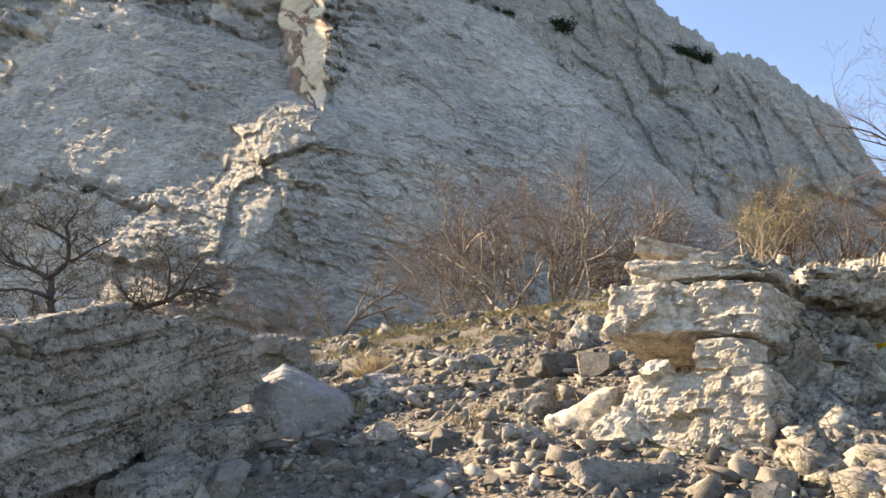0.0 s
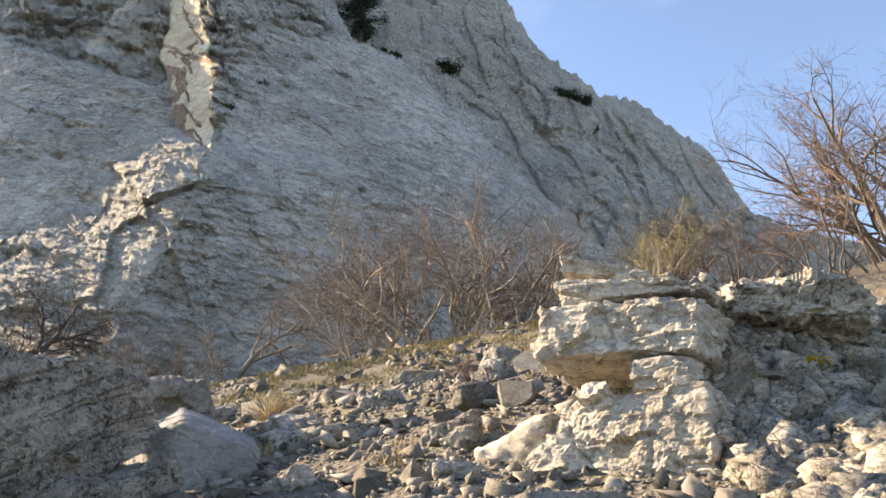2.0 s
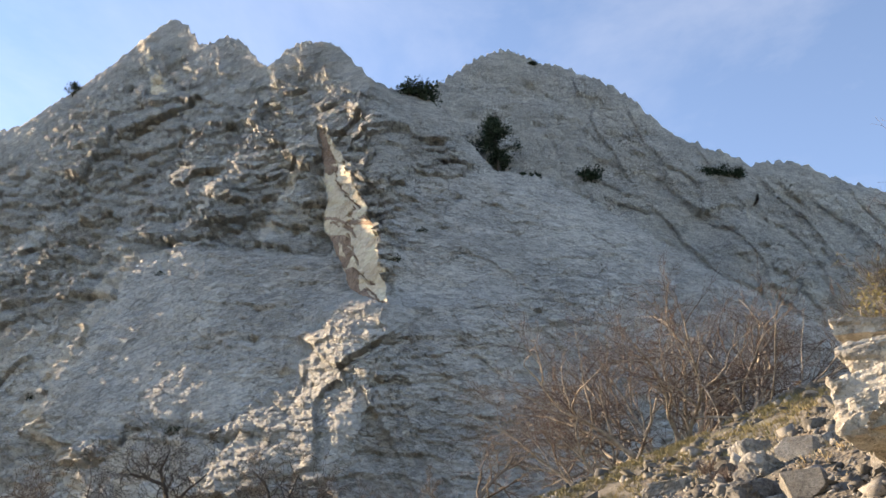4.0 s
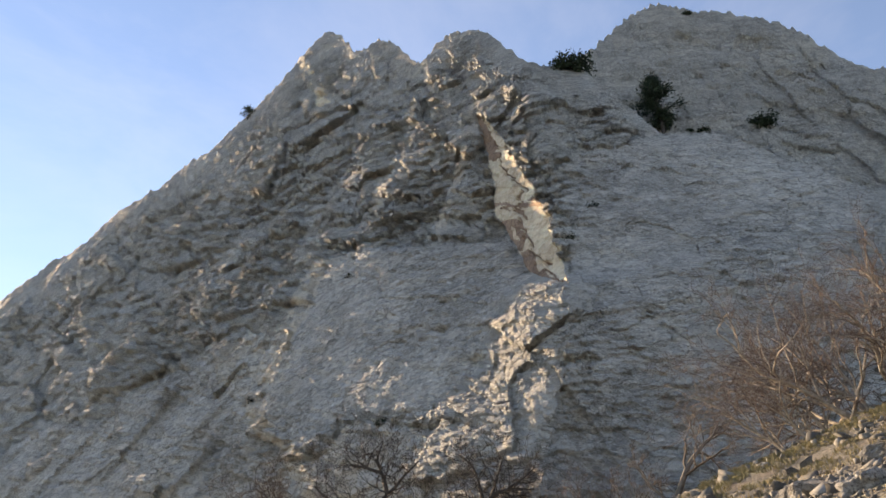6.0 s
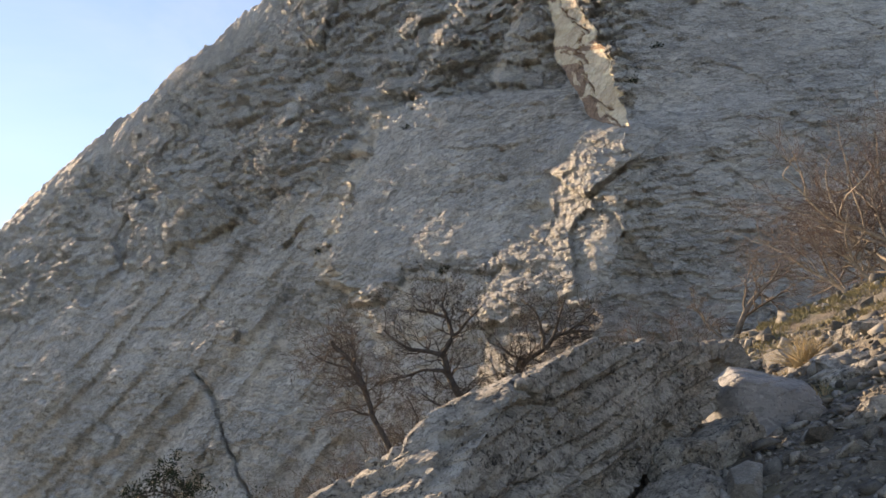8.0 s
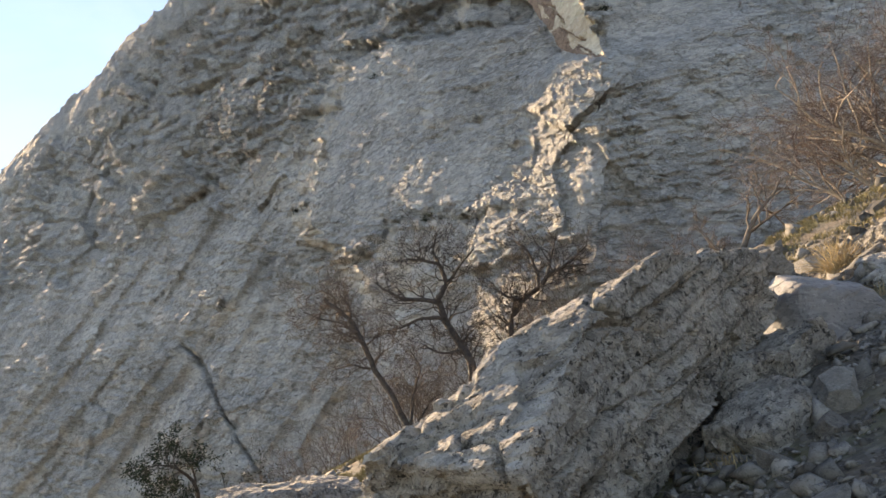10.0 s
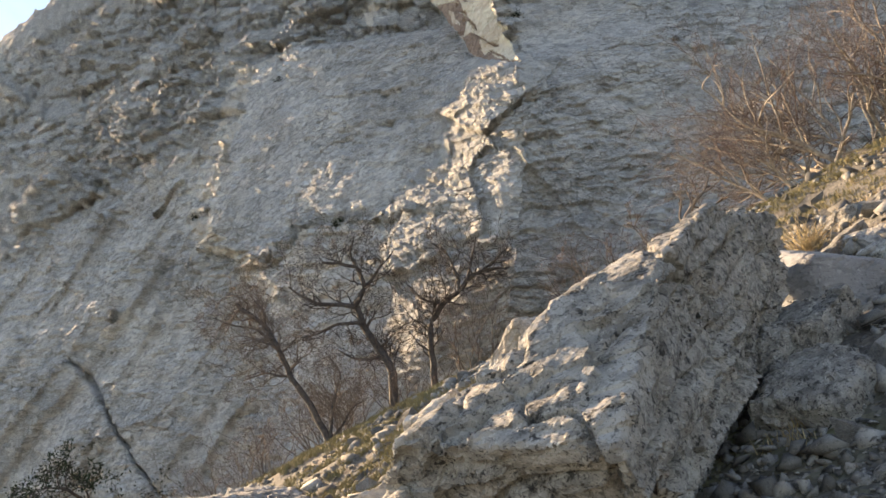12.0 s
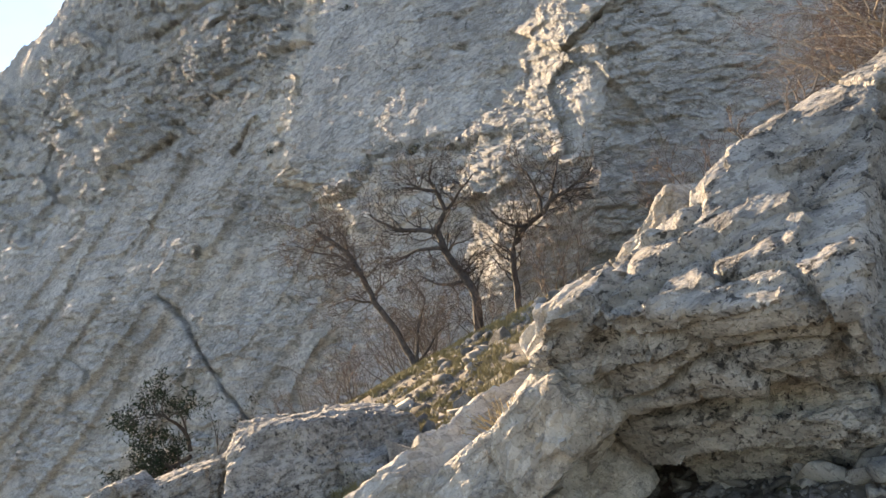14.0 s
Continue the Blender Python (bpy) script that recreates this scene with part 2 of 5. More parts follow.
        rg.inputs["To Min"].default_value, rg.inputs["To Max"].default_value = 1 - vary, 1 + 0.6 * vary
        l.new(fr.outputs[0], rg.inputs["Value"])
        mu = n.new("ShaderNodeMix")
        mu.data_type, mu.blend_type = "RGBA", "MULTIPLY"
        mu.inputs["Factor"].default_value = 1.0
        l.new(c5.outputs["Result"], mu.inputs["A"])
        l.new(rg.outputs["Result"], mu.inputs["B"])
        c5 = mu
    l.new(c5.outputs["Result"], b.inputs["Base Color"])
    add = n.new("ShaderNodeMath")
    add.operation = "MULTIPLY_ADD"
    add.inputs[1].default_value = 0.6
    l.new(fine.outputs["Fac"], add.inputs[0])
    l.new(mid.outputs["Fac"], add.inputs[2])
    add2 = n.new("ShaderNodeMath")
    add2.operation = "MULTIPLY_ADD"
    add2.inputs[1].default_value = 0.22
    l.new(grit.outputs["Fac"], add2.inputs[0])
    l.new(add.outputs[0], add2.inputs[2])
    if shade_slit is not None:
        sub = n.new("ShaderNodeMath")
        sub.operation = "MULTIPLY_ADD"
        sub.inputs[1].default_value = -0.8
        l.new(shade_slit.outputs["Result"], sub.inputs[0])
        l.new(add2.outputs[0], sub.inputs[2])
        add2 = sub
    bu = n.new("ShaderNodeBump")
    bu.inputs["Strength"].default_value, bu.inputs["Distance"].default_value = bump, 0.25 / scale
    l.new(add2.outputs[0], bu.inputs["Height"])
    if plates is not None:
        bp = n.new("ShaderNodeBump")
        bp.inputs["Strength"].default_value, bp.inputs["Distance"].default_value = 1.0, 0.24 / chip
        l.new(plates.outputs[0], bp.inputs["Height"])
        l.new(bu.outputs["Normal"], bp.inputs["Normal"])
        bu = bp
    l.new(bu.outputs["Normal"], b.inputs["Normal"])
    return m


def plain(name, a, c, scale=6.0, rough=0.85, per_object=False):
    """Two colours mixed by a fine noise (or by piece)."""
    m, n, l, b = node_material(name, rough)
    co = n.new("ShaderNodeTexCoord")
    t = n.new("ShaderNodeTexNoise")
    t.inputs["Scale"].default_value, t.inputs["Detail"].default_value = scale, 5
    l.new(co.outputs["Object"], t.inputs["Vector"])
    x = n.new("ShaderNodeMix")
    x.data_type = "RGBA"
    x.inputs["A"].default_value, x.inputs["B"].default_value = (*a, 1), (*c, 1)
    r = n.new("ShaderNodeMapRange")
    r.inputs["From Min"].default_value, r.inputs["From Max"].default_value = 0.35, 0.65
    l.new(t.outputs["Fac"], r.inputs["Value"])
    src = r.outputs["Result"]
    if per_object:
        geo = n.new("ShaderNodeNewGeometry")
        av = n.new("ShaderNodeMath")
        av.operation = "MULTIPLY_ADD"
        av.inputs[1].default_value = 0.5
        l.new(src, av.inputs[0])
        hf = n.new("ShaderNodeMath")
        hf.operation = "MULTIPLY"
        hf.inputs[1].default_value = 0.5
        l.new(geo.outputs["Random Per Island"], hf.inputs[0])
        l.new(hf.outputs[0], av.inputs[2])
        src = av.outputs[0]
    l.new(src, x.inputs["Factor"])
    l.new(x.outputs["Result"], b.inputs["Base Color"])
    return m


CLIFF = stone("cliff_limestone", (0.66, 0.635, 0.575), (0.26, 0.255, 0.24), (0.58, 0.50, 0.40), scale=0.5, fleck=0.5, warm_amount=0.55, bump=1.0, stretch=(1, 1, 1.7), tilt=-10, pits=0.7, streaks=0.2, shade_slits=0.3, chip=1.5, crack=0.4)
FAR = stone("far_limestone", (0.62, 0.60, 0.545), (0.24, 0.235, 0.23), (0.42, 0.36, 0.27), scale=0.16, fleck=0.4, warm_amount=0.5, bump=0.9, stretch=(2.0, 1, 0.8), pits=0.45, shade_slits=0.25, chip=0.45, crack=0.3)
OCHRE = stone("sunlit_ochre_limestone", (0.66, 0.60, 0.51), (0.36, 0.32, 0.27), (0.60, 0.50, 0.38), scale=0.7, fleck=0.4, warm_amount=0.5, bump=0.8, pits=0.4, chip=1.5, crack=0.25)
PALE = stone("pale_rubbly_limestone", (0.50, 0.48, 0.435), (0.36, 0.35, 0.32), (0.60, 0.53, 0.43), scale=0.6, fleck=0.4, warm_amount=0.4, bump=0.8, stretch=(1, 1, 1.5), tilt=-10, pits=0.4, shade_slits=0.2, chip=1.2, crack=0.4)
PANEL = stone("smooth_cliff_limestone", (0.64, 0.615, 0.56), (0.19, 0.185, 0.175), (0.54, 0.48, 0.39), scale=0.5, fleck=0.45, warm_amount=0.3, bump=0.8, stretch=(1, 1, 1.7), tilt=-10, pits=0.7, streaks=0.4, shade_slits=0.2, chip=1.1, crack=0.3)
RUST = stone("rusty_rock", (0.40, 0.27, 0.19), (0.10, 0.07, 0.055), (0.48, 0.36, 0.26), scale=1.2, fleck=0.7, warm_amount=0.5, bump=0.8, pits=0.5)
CREAM = stone("cream_rock", (0.76, 0.65, 0.48), (0.36, 0.25, 0.17), (0.60, 0.42, 0.28), scale=0.6, fleck=0.15, warm_amount=0.35, bump=0.5, pits=0.2, chip=0.9, crack=0.12)
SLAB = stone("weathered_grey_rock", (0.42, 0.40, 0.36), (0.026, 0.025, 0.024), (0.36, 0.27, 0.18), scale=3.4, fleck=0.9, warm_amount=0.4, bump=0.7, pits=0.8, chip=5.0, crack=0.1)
BOULDER = stone("smooth_grey_rock", (0.29, 0.29, 0.285), (0.08, 0.08, 0.085), (0.34, 0.31, 0.27), scale=1.6, fleck=0.25, warm_amount=0.3, bump=0.4, pits=0.5, chip=4.0, crack=0.08)
BEIGE = stone("beige_rock", (0.55, 0.515, 0.45), (0.11, 0.10, 0.09), (0.46, 0.35, 0.22), scale=3.0, fleck=0.4, warm_amount=0.6, bump=0.6, pits=0.6, chip=6.0, crack=0.14)
RUBBLE = stone("rubble_stone", (0.33, 0.315, 0.285), (0.065, 0.06, 0.056), (0.40, 0.32, 0.23), scale=4.0, fleck=0.6, warm_amount=0.5, bump=0.5, pits=0.5, vary=0.5, chip=8.0, crack=0.15)
GRAVEL = stone("gravel_stone", (0.23, 0.22, 0.20), (0.045, 0.042, 0.038), (0.25, 0.18, 0.12), scale=5.0, fleck=0.6, warm_amount=0.35, bump=0.15, pits=0.4, vary=0.6)
CRUMBLE = stone("crumbling_rock", (0.47, 0.44, 0.38), (0.045, 0.042, 0.04), (0.40, 0.31, 0.21), scale=3.0, fleck=0.85, warm_amount=0.5, bump=0.6, pits=0.8, vary=0.4, chip=9.0, crack=0.3)


def soil():
    m, n, l, b = node_material("scree_soil", 0.95)
    co = n.new("ShaderNodeTexCoord")

    def noise_tex(sc, detail, rough):
        t = n.new("ShaderNodeTexNoise")
        t.inputs["Scale"].default_value, t.inputs["Detail"].default_value, t.inputs["Roughness"].default_value = sc, detail, rough
        l.new(co.outputs["Object"], t.inputs["Vector"])
        return t

    def mixed(a, colour, src, lo, hi, top=1.0):
        r = n.new("ShaderNodeMapRange")
        r.inputs["From Min"].default_value, r.inputs["From Max"].default_value, r.inputs["To Max"].default_value = lo, hi, top
        l.new(src, r.inputs["Value"])
        x = n.new("ShaderNodeMix")
        x.data_type = "RGBA"
        x.inputs["B"].default_value = (*colour, 1)
        l.new(r.outputs["Result"], x.inputs["Factor"])
        if isinstance(a, tuple):
            x.inputs["A"].default_value = (*a, 1)
        else:
            l.new(a.outputs["Result"], x.inputs["A"])
        return x

    v = n.new("ShaderNodeTexVoronoi")
    v.inputs["Scale"].default_value, v.inputs["Randomness"].default_value = 22, 1
    l.new(co.outputs["Object"], v.inputs["Vector"])
    c = mixed((0.085, 0.078, 0.066), (0.17, 0.155, 0.13), v.outputs["Color"], 0.2, 0.9)
    c = mixed(c, (0.07, 0.062, 0.052), noise_tex(3.1, 6, 0.7).outputs["Fac"], 0.50, 0.68, 0.8)
    c = mixed(c, (0.17, 0.12, 0.08), noise_tex(0.8, 5, 0.6).outputs["Fac"], 0.52, 0.7, 0.6)
    c = mixed(c, (0.17, 0.17, 0.07), noise_tex(0.45, 5, 0.65).outputs["Fac"], 0.55, 0.66, 0.55)
    l.new(c.outputs["Result"], b.inputs["Base Color"])
    bu = n.new("ShaderNodeBump")
    bu.inputs["Strength"].default_value, bu.inputs["Distance"].default_value = 0.7, 0.03
    l.new(v.outputs["Distance"], bu.inputs["Height"])
    l.new(bu.outputs["Normal"], b.inputs["Normal"])
    return m


SOIL = soil()
BARK_GREY = plain("grey_bark", (0.17, 0.14, 0.115), (0.085, 0.072, 0.06), 9)
BARK_PALE = plain("pale_bark", (0.38, 0.33, 0.27), (0.17, 0.145, 0.12), 9)
BARK_DARK = plain("dark_bark", (0.085, 0.07, 0.06), (0.04, 0.035, 0.032), 9)
TWIG_RED = plain("reddish_twigs", (0.14, 0.098, 0.08), (0.085, 0.065, 0.055), 3, per_object=True)
TWIG_GREY = plain("grey_brown_twigs", (0.16, 0.125, 0.10), (0.085, 0.07, 0.06), 3, per_object=True)
TWIG_DARK = plain("dark_twigs", (0.085, 0.07, 0.06), (0.045, 0.04, 0.037), 3, per_object=True)
NEEDLE = plain("dark_green_needles", (0.030, 0.045, 0.022), (0.012, 0.022, 0.012), 2, per_object=True)
BUD = plain("yellow_green_buds", (0.36, 0.30, 0.07), (0.22, 0.19, 0.06), 5, per_object=True)
GRASS = plain("dry_green_grass", (0.12, 0.11, 0.045), (0.24, 0.19, 0.10), 5, per_object=True)
STRAW = plain("dry_straw", (0.40, 0.32, 0.18), (0.24, 0.17, 0.10), 5, per_object=True)
PETAL = plain("yellow_petals", (0.80, 0.62, 0.02), (0.70, 0.50, 0.01), 30)

# ---- ground ----
def graded(lo, hi, fine, n_out, reach):
    out = np.geomspace(1, reach, n_out)
    inner = np.arange(lo, hi, fine)
    return np.concatenate([lo - out[::-1] + 1 - fine, inner, hi + out - 1])


gx = graded(-9.0, 8.0, 0.1, 60, 3000)
gy = graded(0.5, 15.0, 0.1, 60, 3000)
GX, GY = np.meshgrid(gx, gy)
ground_mesh = quick_mesh("ground", np.stack([GX.ravel(), GY.ravel(), ground_z(GX, GY).ravel()], 1), grid_faces(len(gy), len(gx)))
ground = part("ground", smooth(ground_mesh), SOIL)
tagged(ground, "steep grey scree slope with dry soil, gravel and thin grass", "ground", kind="structure")

# ---- cliffs ----
EYE = np.array([0.0, 0.0, 1.6])
RIDGE = [(-85, 2), (-70, 7), (-60, 12.5), (-55.1, 18.0), (-53.7, 20.2), (-52.3, 22.0), (-48.4, 26.4), (-46.4, 28.2), (-44.6, 30.5), (-41.5, 32.9), (-40.1, 34.4), (-38.0, 35.8), (-36.6, 37.3), (-34.8, 39.0),
         (-32.7, 40.9), (-31.3, 42.3), (-30.2, 43.3), (-28.9, 44.3), (-27.8, 44.1), (-26.5, 43.0), (-25.6, 43.1), (-24.2, 43.8), (-22.8, 43.6), (-20.8, 42.1), (-19.8, 42.4), (-18.9, 43.3), (-17.6, 43.9), (-15.6, 44.1), (-14.0, 43.7), (-12.2, 42.4), (-11.1, 41.5),
         (-9, 40.9), (-6.7, 40.7), (-4.3, 38.7), (-0.8, 34.8), (3.8, 33.7), (10, 29.4), (14, 26), (20, 21), (28, 16), (40, 12)]
FAR_RIDGE = [(-14, 33), (-9, 38.5), (-6.7, 40.7), (-3.8, 41.7), (-1, 42.9), (1.9, 43.2), (4.1, 42.2), (7, 41.2), (10.2, 39.7), (12.2, 38.2), (13.6, 36.6), (15.2, 34.8),
             (18.2, 33.1), (19.8, 31.8), (21.8, 31.6), (23.4, 30.8), (26.2, 28.6), (27.8, 27.7), (29.2, 25.2), (30.3, 23.3), (34, 21.5), (42, 19), (60, 16)]


def plane_reach(way, a, bx, cz):
    """Distance from the eye, along each way, to the leaning plane y = a + bx * x + cz * z."""
    den = way[:, 1] - bx * way[:, 0] - cz * way[:, 2]
    num = a + cz * EYE[2]
    return np.where(den > 0.03, num / np.maximum(den, 0.03), 600.0)


def soft_max(a, b, k):
    h = np.clip(0.5 + 0.5 * (a - b) / k, 0, 1)
    return b + (a - b) * h + k * h * (1 - h)


def cliff_sheet(profile, az0, az1, step, rows, el_low, depth, jag, seed, fine):
    """A rock wall from its foot to its crest, with a slope that falls away behind the crest."""
    az = np.concatenate([np.arange(az0, fine[0], 0.5), np.arange(fine[0], fine[1], step), np.arange(fine[1], az1, 0.35)])
    knots = np.array(profile, dtype=float)
    crest = np.interp(az, knots[:, 0], knots[:, 1])
    crest = np.convolve(np.pad(crest, 3, 'edge'), np.ones(7) / 7, 'valid')
    line = np.stack([az, np.zeros(len(az)), np.zeros(len(az))], 1)
    crest = crest + 0.3 + jag * fbm(line, 1.8, 4, seed, 0.65)
    low = int(rows * 0.08)
    t = np.concatenate([np.linspace(0, 0.2, low, endpoint=False), np.linspace(0.2, 1, rows - low)])[:, None]
    el = el_low + (crest[None, :] - el_low) * t
    AZ = np.repeat(az[None, :], rows, 0)
    a, e = np.radians(AZ.ravel()), np.radians(el.ravel())
    way = np.stack([np.sin(a) * np.cos(e), np.cos(a) * np.cos(e), np.sin(e)], 1)
    d, mark, h = depth(AZ.ravel(), el.ravel(), way)
    p = (EYE + way * d[:, None]).reshape(rows, len(az), 3)
    n = np.cross(np.gradient(p, axis=0), np.gradient(p, axis=1))
    n /= np.linalg.norm(n, axis=2)[:, :, None] + 1e-9
    n *= np.where((n * way.reshape(p.shape)).sum(2) > 0, -1.0, 1.0)[:, :, None]
    for _ in range(4):
        n = (n + np.roll(n, 3, 0) + np.roll(n, -3, 0) + np.roll(n, 3, 1) + np.roll(n, -3, 1))
        n /= np.linalg.norm(n, axis=2)[:, :, None] + 1e-9
    push = 0.45 * n.reshape(-1, 3) - 0.75 * way
    p = p.reshape(-1, 3) + push * (h * np.repeat(1 - 0.75 * ramp(t[:, 0], 0.94, 1.0), len(az)))[:, None]
    top = p[-len(az):]
    outward = top - EYE
    outward[:, 2] = 0
    outward /= np.linalg.norm(outward, axis=1)[:, None]
    extra = []
    for back, drop in ((0.8, 0.1), (3, 1.2), (10, 6), (30, 22), (80, 70)):
        q = top + outward * back
        q[:, 2] -= drop
        extra.append(q)
    verts = np.concatenate([p] + extra)
    faces = grid_faces(rows + len(extra), len(az))
    return quick_mesh("cliff", verts, faces), mark, len(az), rows


def relief(p, big, ledge, chip, seed):
    """Rock relief in metres: swells, broken masses, bedded ledges and small chips; the last three with their own strength."""
    lean = np.stack([p[:, 0] * 0.98 - p[:, 2] * 0.17, p[:, 1], p[:, 2] * 0.98 + p[:, 0] * 0.17], 1)
    wave = np.stack([fbm(p, 0.45, 3, seed + 11), fbm(p, 0.45, 3, seed + 12), 0.6 * fbm(p, 0.7, 3, seed + 13)], 1)
    warp = lean + 0.30 * wave
    h = (0.25 + 0.65 * big) * fbm(p, 0.07, 3, seed)
    h += big * (0.60 * facets(warp * np.array([0.75, 0.75, 0.9]), 0.26, seed + 2) + 0.30 * facets(warp, 0.6, seed + 3) + 0.22 * fbm(warp, 0.3, 4, seed + 5, 0.55))
    patch = 0.45 + 0.55 * ramp(fbm(p, 0.22, 3, seed + 20), -0.35, 0.4)
    h += ledge * (0.32 * blocks(warp, 1.0, seed + 31, 0.5, 1.7) + 0.32 * patch * blocks(warp, 2.1, seed + 32, 0.7, 1.8))
    h += chip * (0.07 + 0.11 * ledge) * patch * blocks(lean + 0.15 * wave, 4.4, seed + 33, 0.8, 1.7) + 0.03 * chip * fbm(lean, 3.2, 3, seed + 8, 0.7)
    return h


def front_depth(az, el, way):
    def wander(v, amount, freq, seed):
        return amount * fbm(np.stack([v, v * 0 + 0.37 * seed, v * 0], 1), freq, 4, seed, 0.6)

    left = plane_reach(way, 21.4, -0.387, 0.495)
    right = plane_reach(way, 28.1, 0.2, 0.35)
    upper = np.minimum(plane_reach(way, 23.0, 0.44, 0.65), 220)
    d = soft_max(left, right, 1.5)
    upper = upper * (1 - ramp(-az, 9, 24))
    d = np.minimum(soft_max(d, upper, 2.0), 260)
    grade = d / 34.0
    p = way * (34.0 * grade ** 0.3)[:, None]
    ragged = facets(p, 0.7, 95)
    torn = facets(p * np.array([1, 1, 1.4]), 1.5, 96)
    # smooth grey panel that stands proud of the wall on its left, with a broken hem
    edge = np.interp(el, [8, 12, 15.6, 16.5, 18.2, 20.5, 23.4, 25.9, 27.1, 28.3, 29.2, 29.8], [-29, -30.5, -31.8, -33.2, -34.3, -33.8, -32.1, -30.8, -30.5, -29.8, -27.5, -22])
    sp = az - edge + wander(el, 0.55, 0.6, 71) + 0.22 * torn
    hem = np.interp(az, [-35, -33.6, -31.3, -29, -27.2, -23, -20], [18.5, 17.2, 15.6, 16.6, 17.8, 17.8, 17.0]) + wander(az, 0.7, 0.55, 73) + 0.3 * torn
    fade = 1 - ramp(az, -24, -17)
    mass = np.clip(sp / 1.1, 0, 1) * fade * ramp(el, 10.5, 14) * ramp(-el, -30.3, -29.0)
    above = ramp(el - hem, -0.25, 0.5)
    panel = (sp > 0.9) * above * ramp(-el, -30.5, -29.0) * ramp(-az, 11.5, 14.5)
    # rubbly buttress below the recess, its broad flank turned to the left
    brow = np.interp(el, [4, 10, 14, 17.3, 21, 24, 26.2, 28], [-17, -15.5, -14, -12.8, -11.8, -11.0, -10.6, -10.4]) + wander(el, 0.4, 0.7, 63)
    foot = np.interp(el, [4, 10, 14.5, 16.5, 18.7, 20.8, 23.9, 25.8, 26.7, 27.4], [-24, -24, -24.0, -22.8, -21.4, -18.6, -17.4, -15.6, -13.3, -11.4]) + wander(el, 0.5, 0.8, 64) + 0.3 * torn
    share = (az - foot) / np.maximum(brow - foot, 0.8)
    span_b = ramp(el, 2, 13) * ramp(-el, -27.6, -26.0)
    rib = np.where(az < brow, np.clip(share, 0, 1) ** 0.65, np.exp(-np.maximum(az - brow, 0) / 9.0)) * span_b * np.clip((brow - foot) / 6.0, 0.2, 1.2)
    prow = ramp(share, -0.02, 0.12) * (1 - ramp(share, 0.85, 1.5)) * ramp(el, 11.5, 16.5) * ramp(-el, -28.0, -26.6)
    # tall recess with a pale face turned to the left
    lip = np.interp(el, [25.5, 26.2, 28.9, 30.7, 33.9, 36.6, 38.1, 39], [-10.2, -10.4, -10.7, -11.0, -12.4, -13.9, -15.0, -15.5]) + wander(el, 0.25, 1.4, 33) + 0.25 * torn
    back = np.interp(el, [26.0, 26.7, 27.2, 28.4, 30.1, 31.8, 33.4, 35.5, 38.3], [-10.7, -12.3, -13.3, -13.7, -14.6, -15.5, -15.1, -15.4, -15.8]) + wander(el, 0.2, 1.2, 34)
    wide = np.maximum(lip - back, 0.35)
    s = az - lip
    span = ramp(el, 25.8, 26.6) * ramp(-el, -38.9, -37.8)
    face = np.clip(-s / wide, 0, 1)
    cut = np.where(s > -wide, face, np.exp((s + wide) / 3.0)) * span * np.clip(wide / 3.2, 0.35, 1.2)
    # how broken each stretch of wall is
    slabs = ramp(25.5 + 0.52 * (az + 30) - el + 1.2 * ragged, -1.5, 1.5) * ramp(-az, 30, 34)
    low = ramp(hem - el, 0.3, 1.5) * ramp(az, -34, -31) * (1 - prow)
    plain_right = ramp(az, -12, -8) * (1 - 0.6 * ramp(el, 31, 37))
    calm = np.clip(np.maximum.reduce([panel * (1 - prow), 0.9 * low, 0.9 * slabs, 0.95 * plain_right]), 0, 1)
    big = np.clip(1 - 0.85 * calm - 0.15 * plain_right - 0.5 * prow, 0, 1)
    ledge = (1 - 0.74 * calm + 0.08 * slabs) * (1.15 - 0.78 * prow)
    chip = 1.1 - 0.4 * calm + 0.5 * slabs - 0.1 * prow
    h = relief(p, big, ledge, chip, 3)
    # steep ribs of the slabs, running down to the left, each with a steep left side
    across = p[:, 0] - 0.80 * p[:, 2]
    strip = np.stack([across, p[:, 1] * 0.3, p[:, 2] * 0.25], 1)
    saw = across * 0.42 + 0.9 * fbm(strip, 0.35, 3, 52)
    saw2 = across * 1.15 + 0.8 * fbm(strip, 0.7, 3, 53)
    here = 0.3 + 0.7 * ramp(fbm(strip, 0.3, 3, 54), -0.3, 0.3)
    ribs = here * (0.6 * (saw % 1.0 < 0.16) * (1 - (saw % 1.0) / 0.16) - 0.5 * (saw % 1.0)) + 0.22 * (1.3 - here) * (0.5 - saw2 % 1.0)
    h += np.maximum(slabs, 0.45 * ramp(-az, 24, 30) * (1 - panel) * (el > 18)) * ribs
    # small dark pockets
    c = cells((p + 0.25 * torn[:, None]) * np.array([0.85, 0.85, 1.7]), 81)
    c2 = cells(p * np.array([1.9, 1.9, 3.6]), 82)
    some = ramp(fbm(p, 0.3, 3, 83), -0.1, 0.45)
    h -= (0.32 * (c[:, 3] > 0.82 - 0.08 * prow) * np.exp(-(c[:, 7] / 0.30) ** 2) + 0.28 * (c2[:, 3] > 0.72) * np.exp(-(c2[:, 7] / 0.30) ** 2)) * some * (0.35 + 0.65 * np.maximum(prow, panel + 0.6 * slabs))
    h = h * grade ** 0.7
    d = d - 1.3 * mass - 0.2 * panel - 3.3 * rib + 2.8 * cut
    # a dark fissure near the foot of the wall
    fissure = np.interp(el, [1.5, 4.9, 8.1, 9.8, 10.6], [-38.3, -39.8, -40.8, -41.5, -42.4]) + wander(el, 0.15, 0.9, 43)
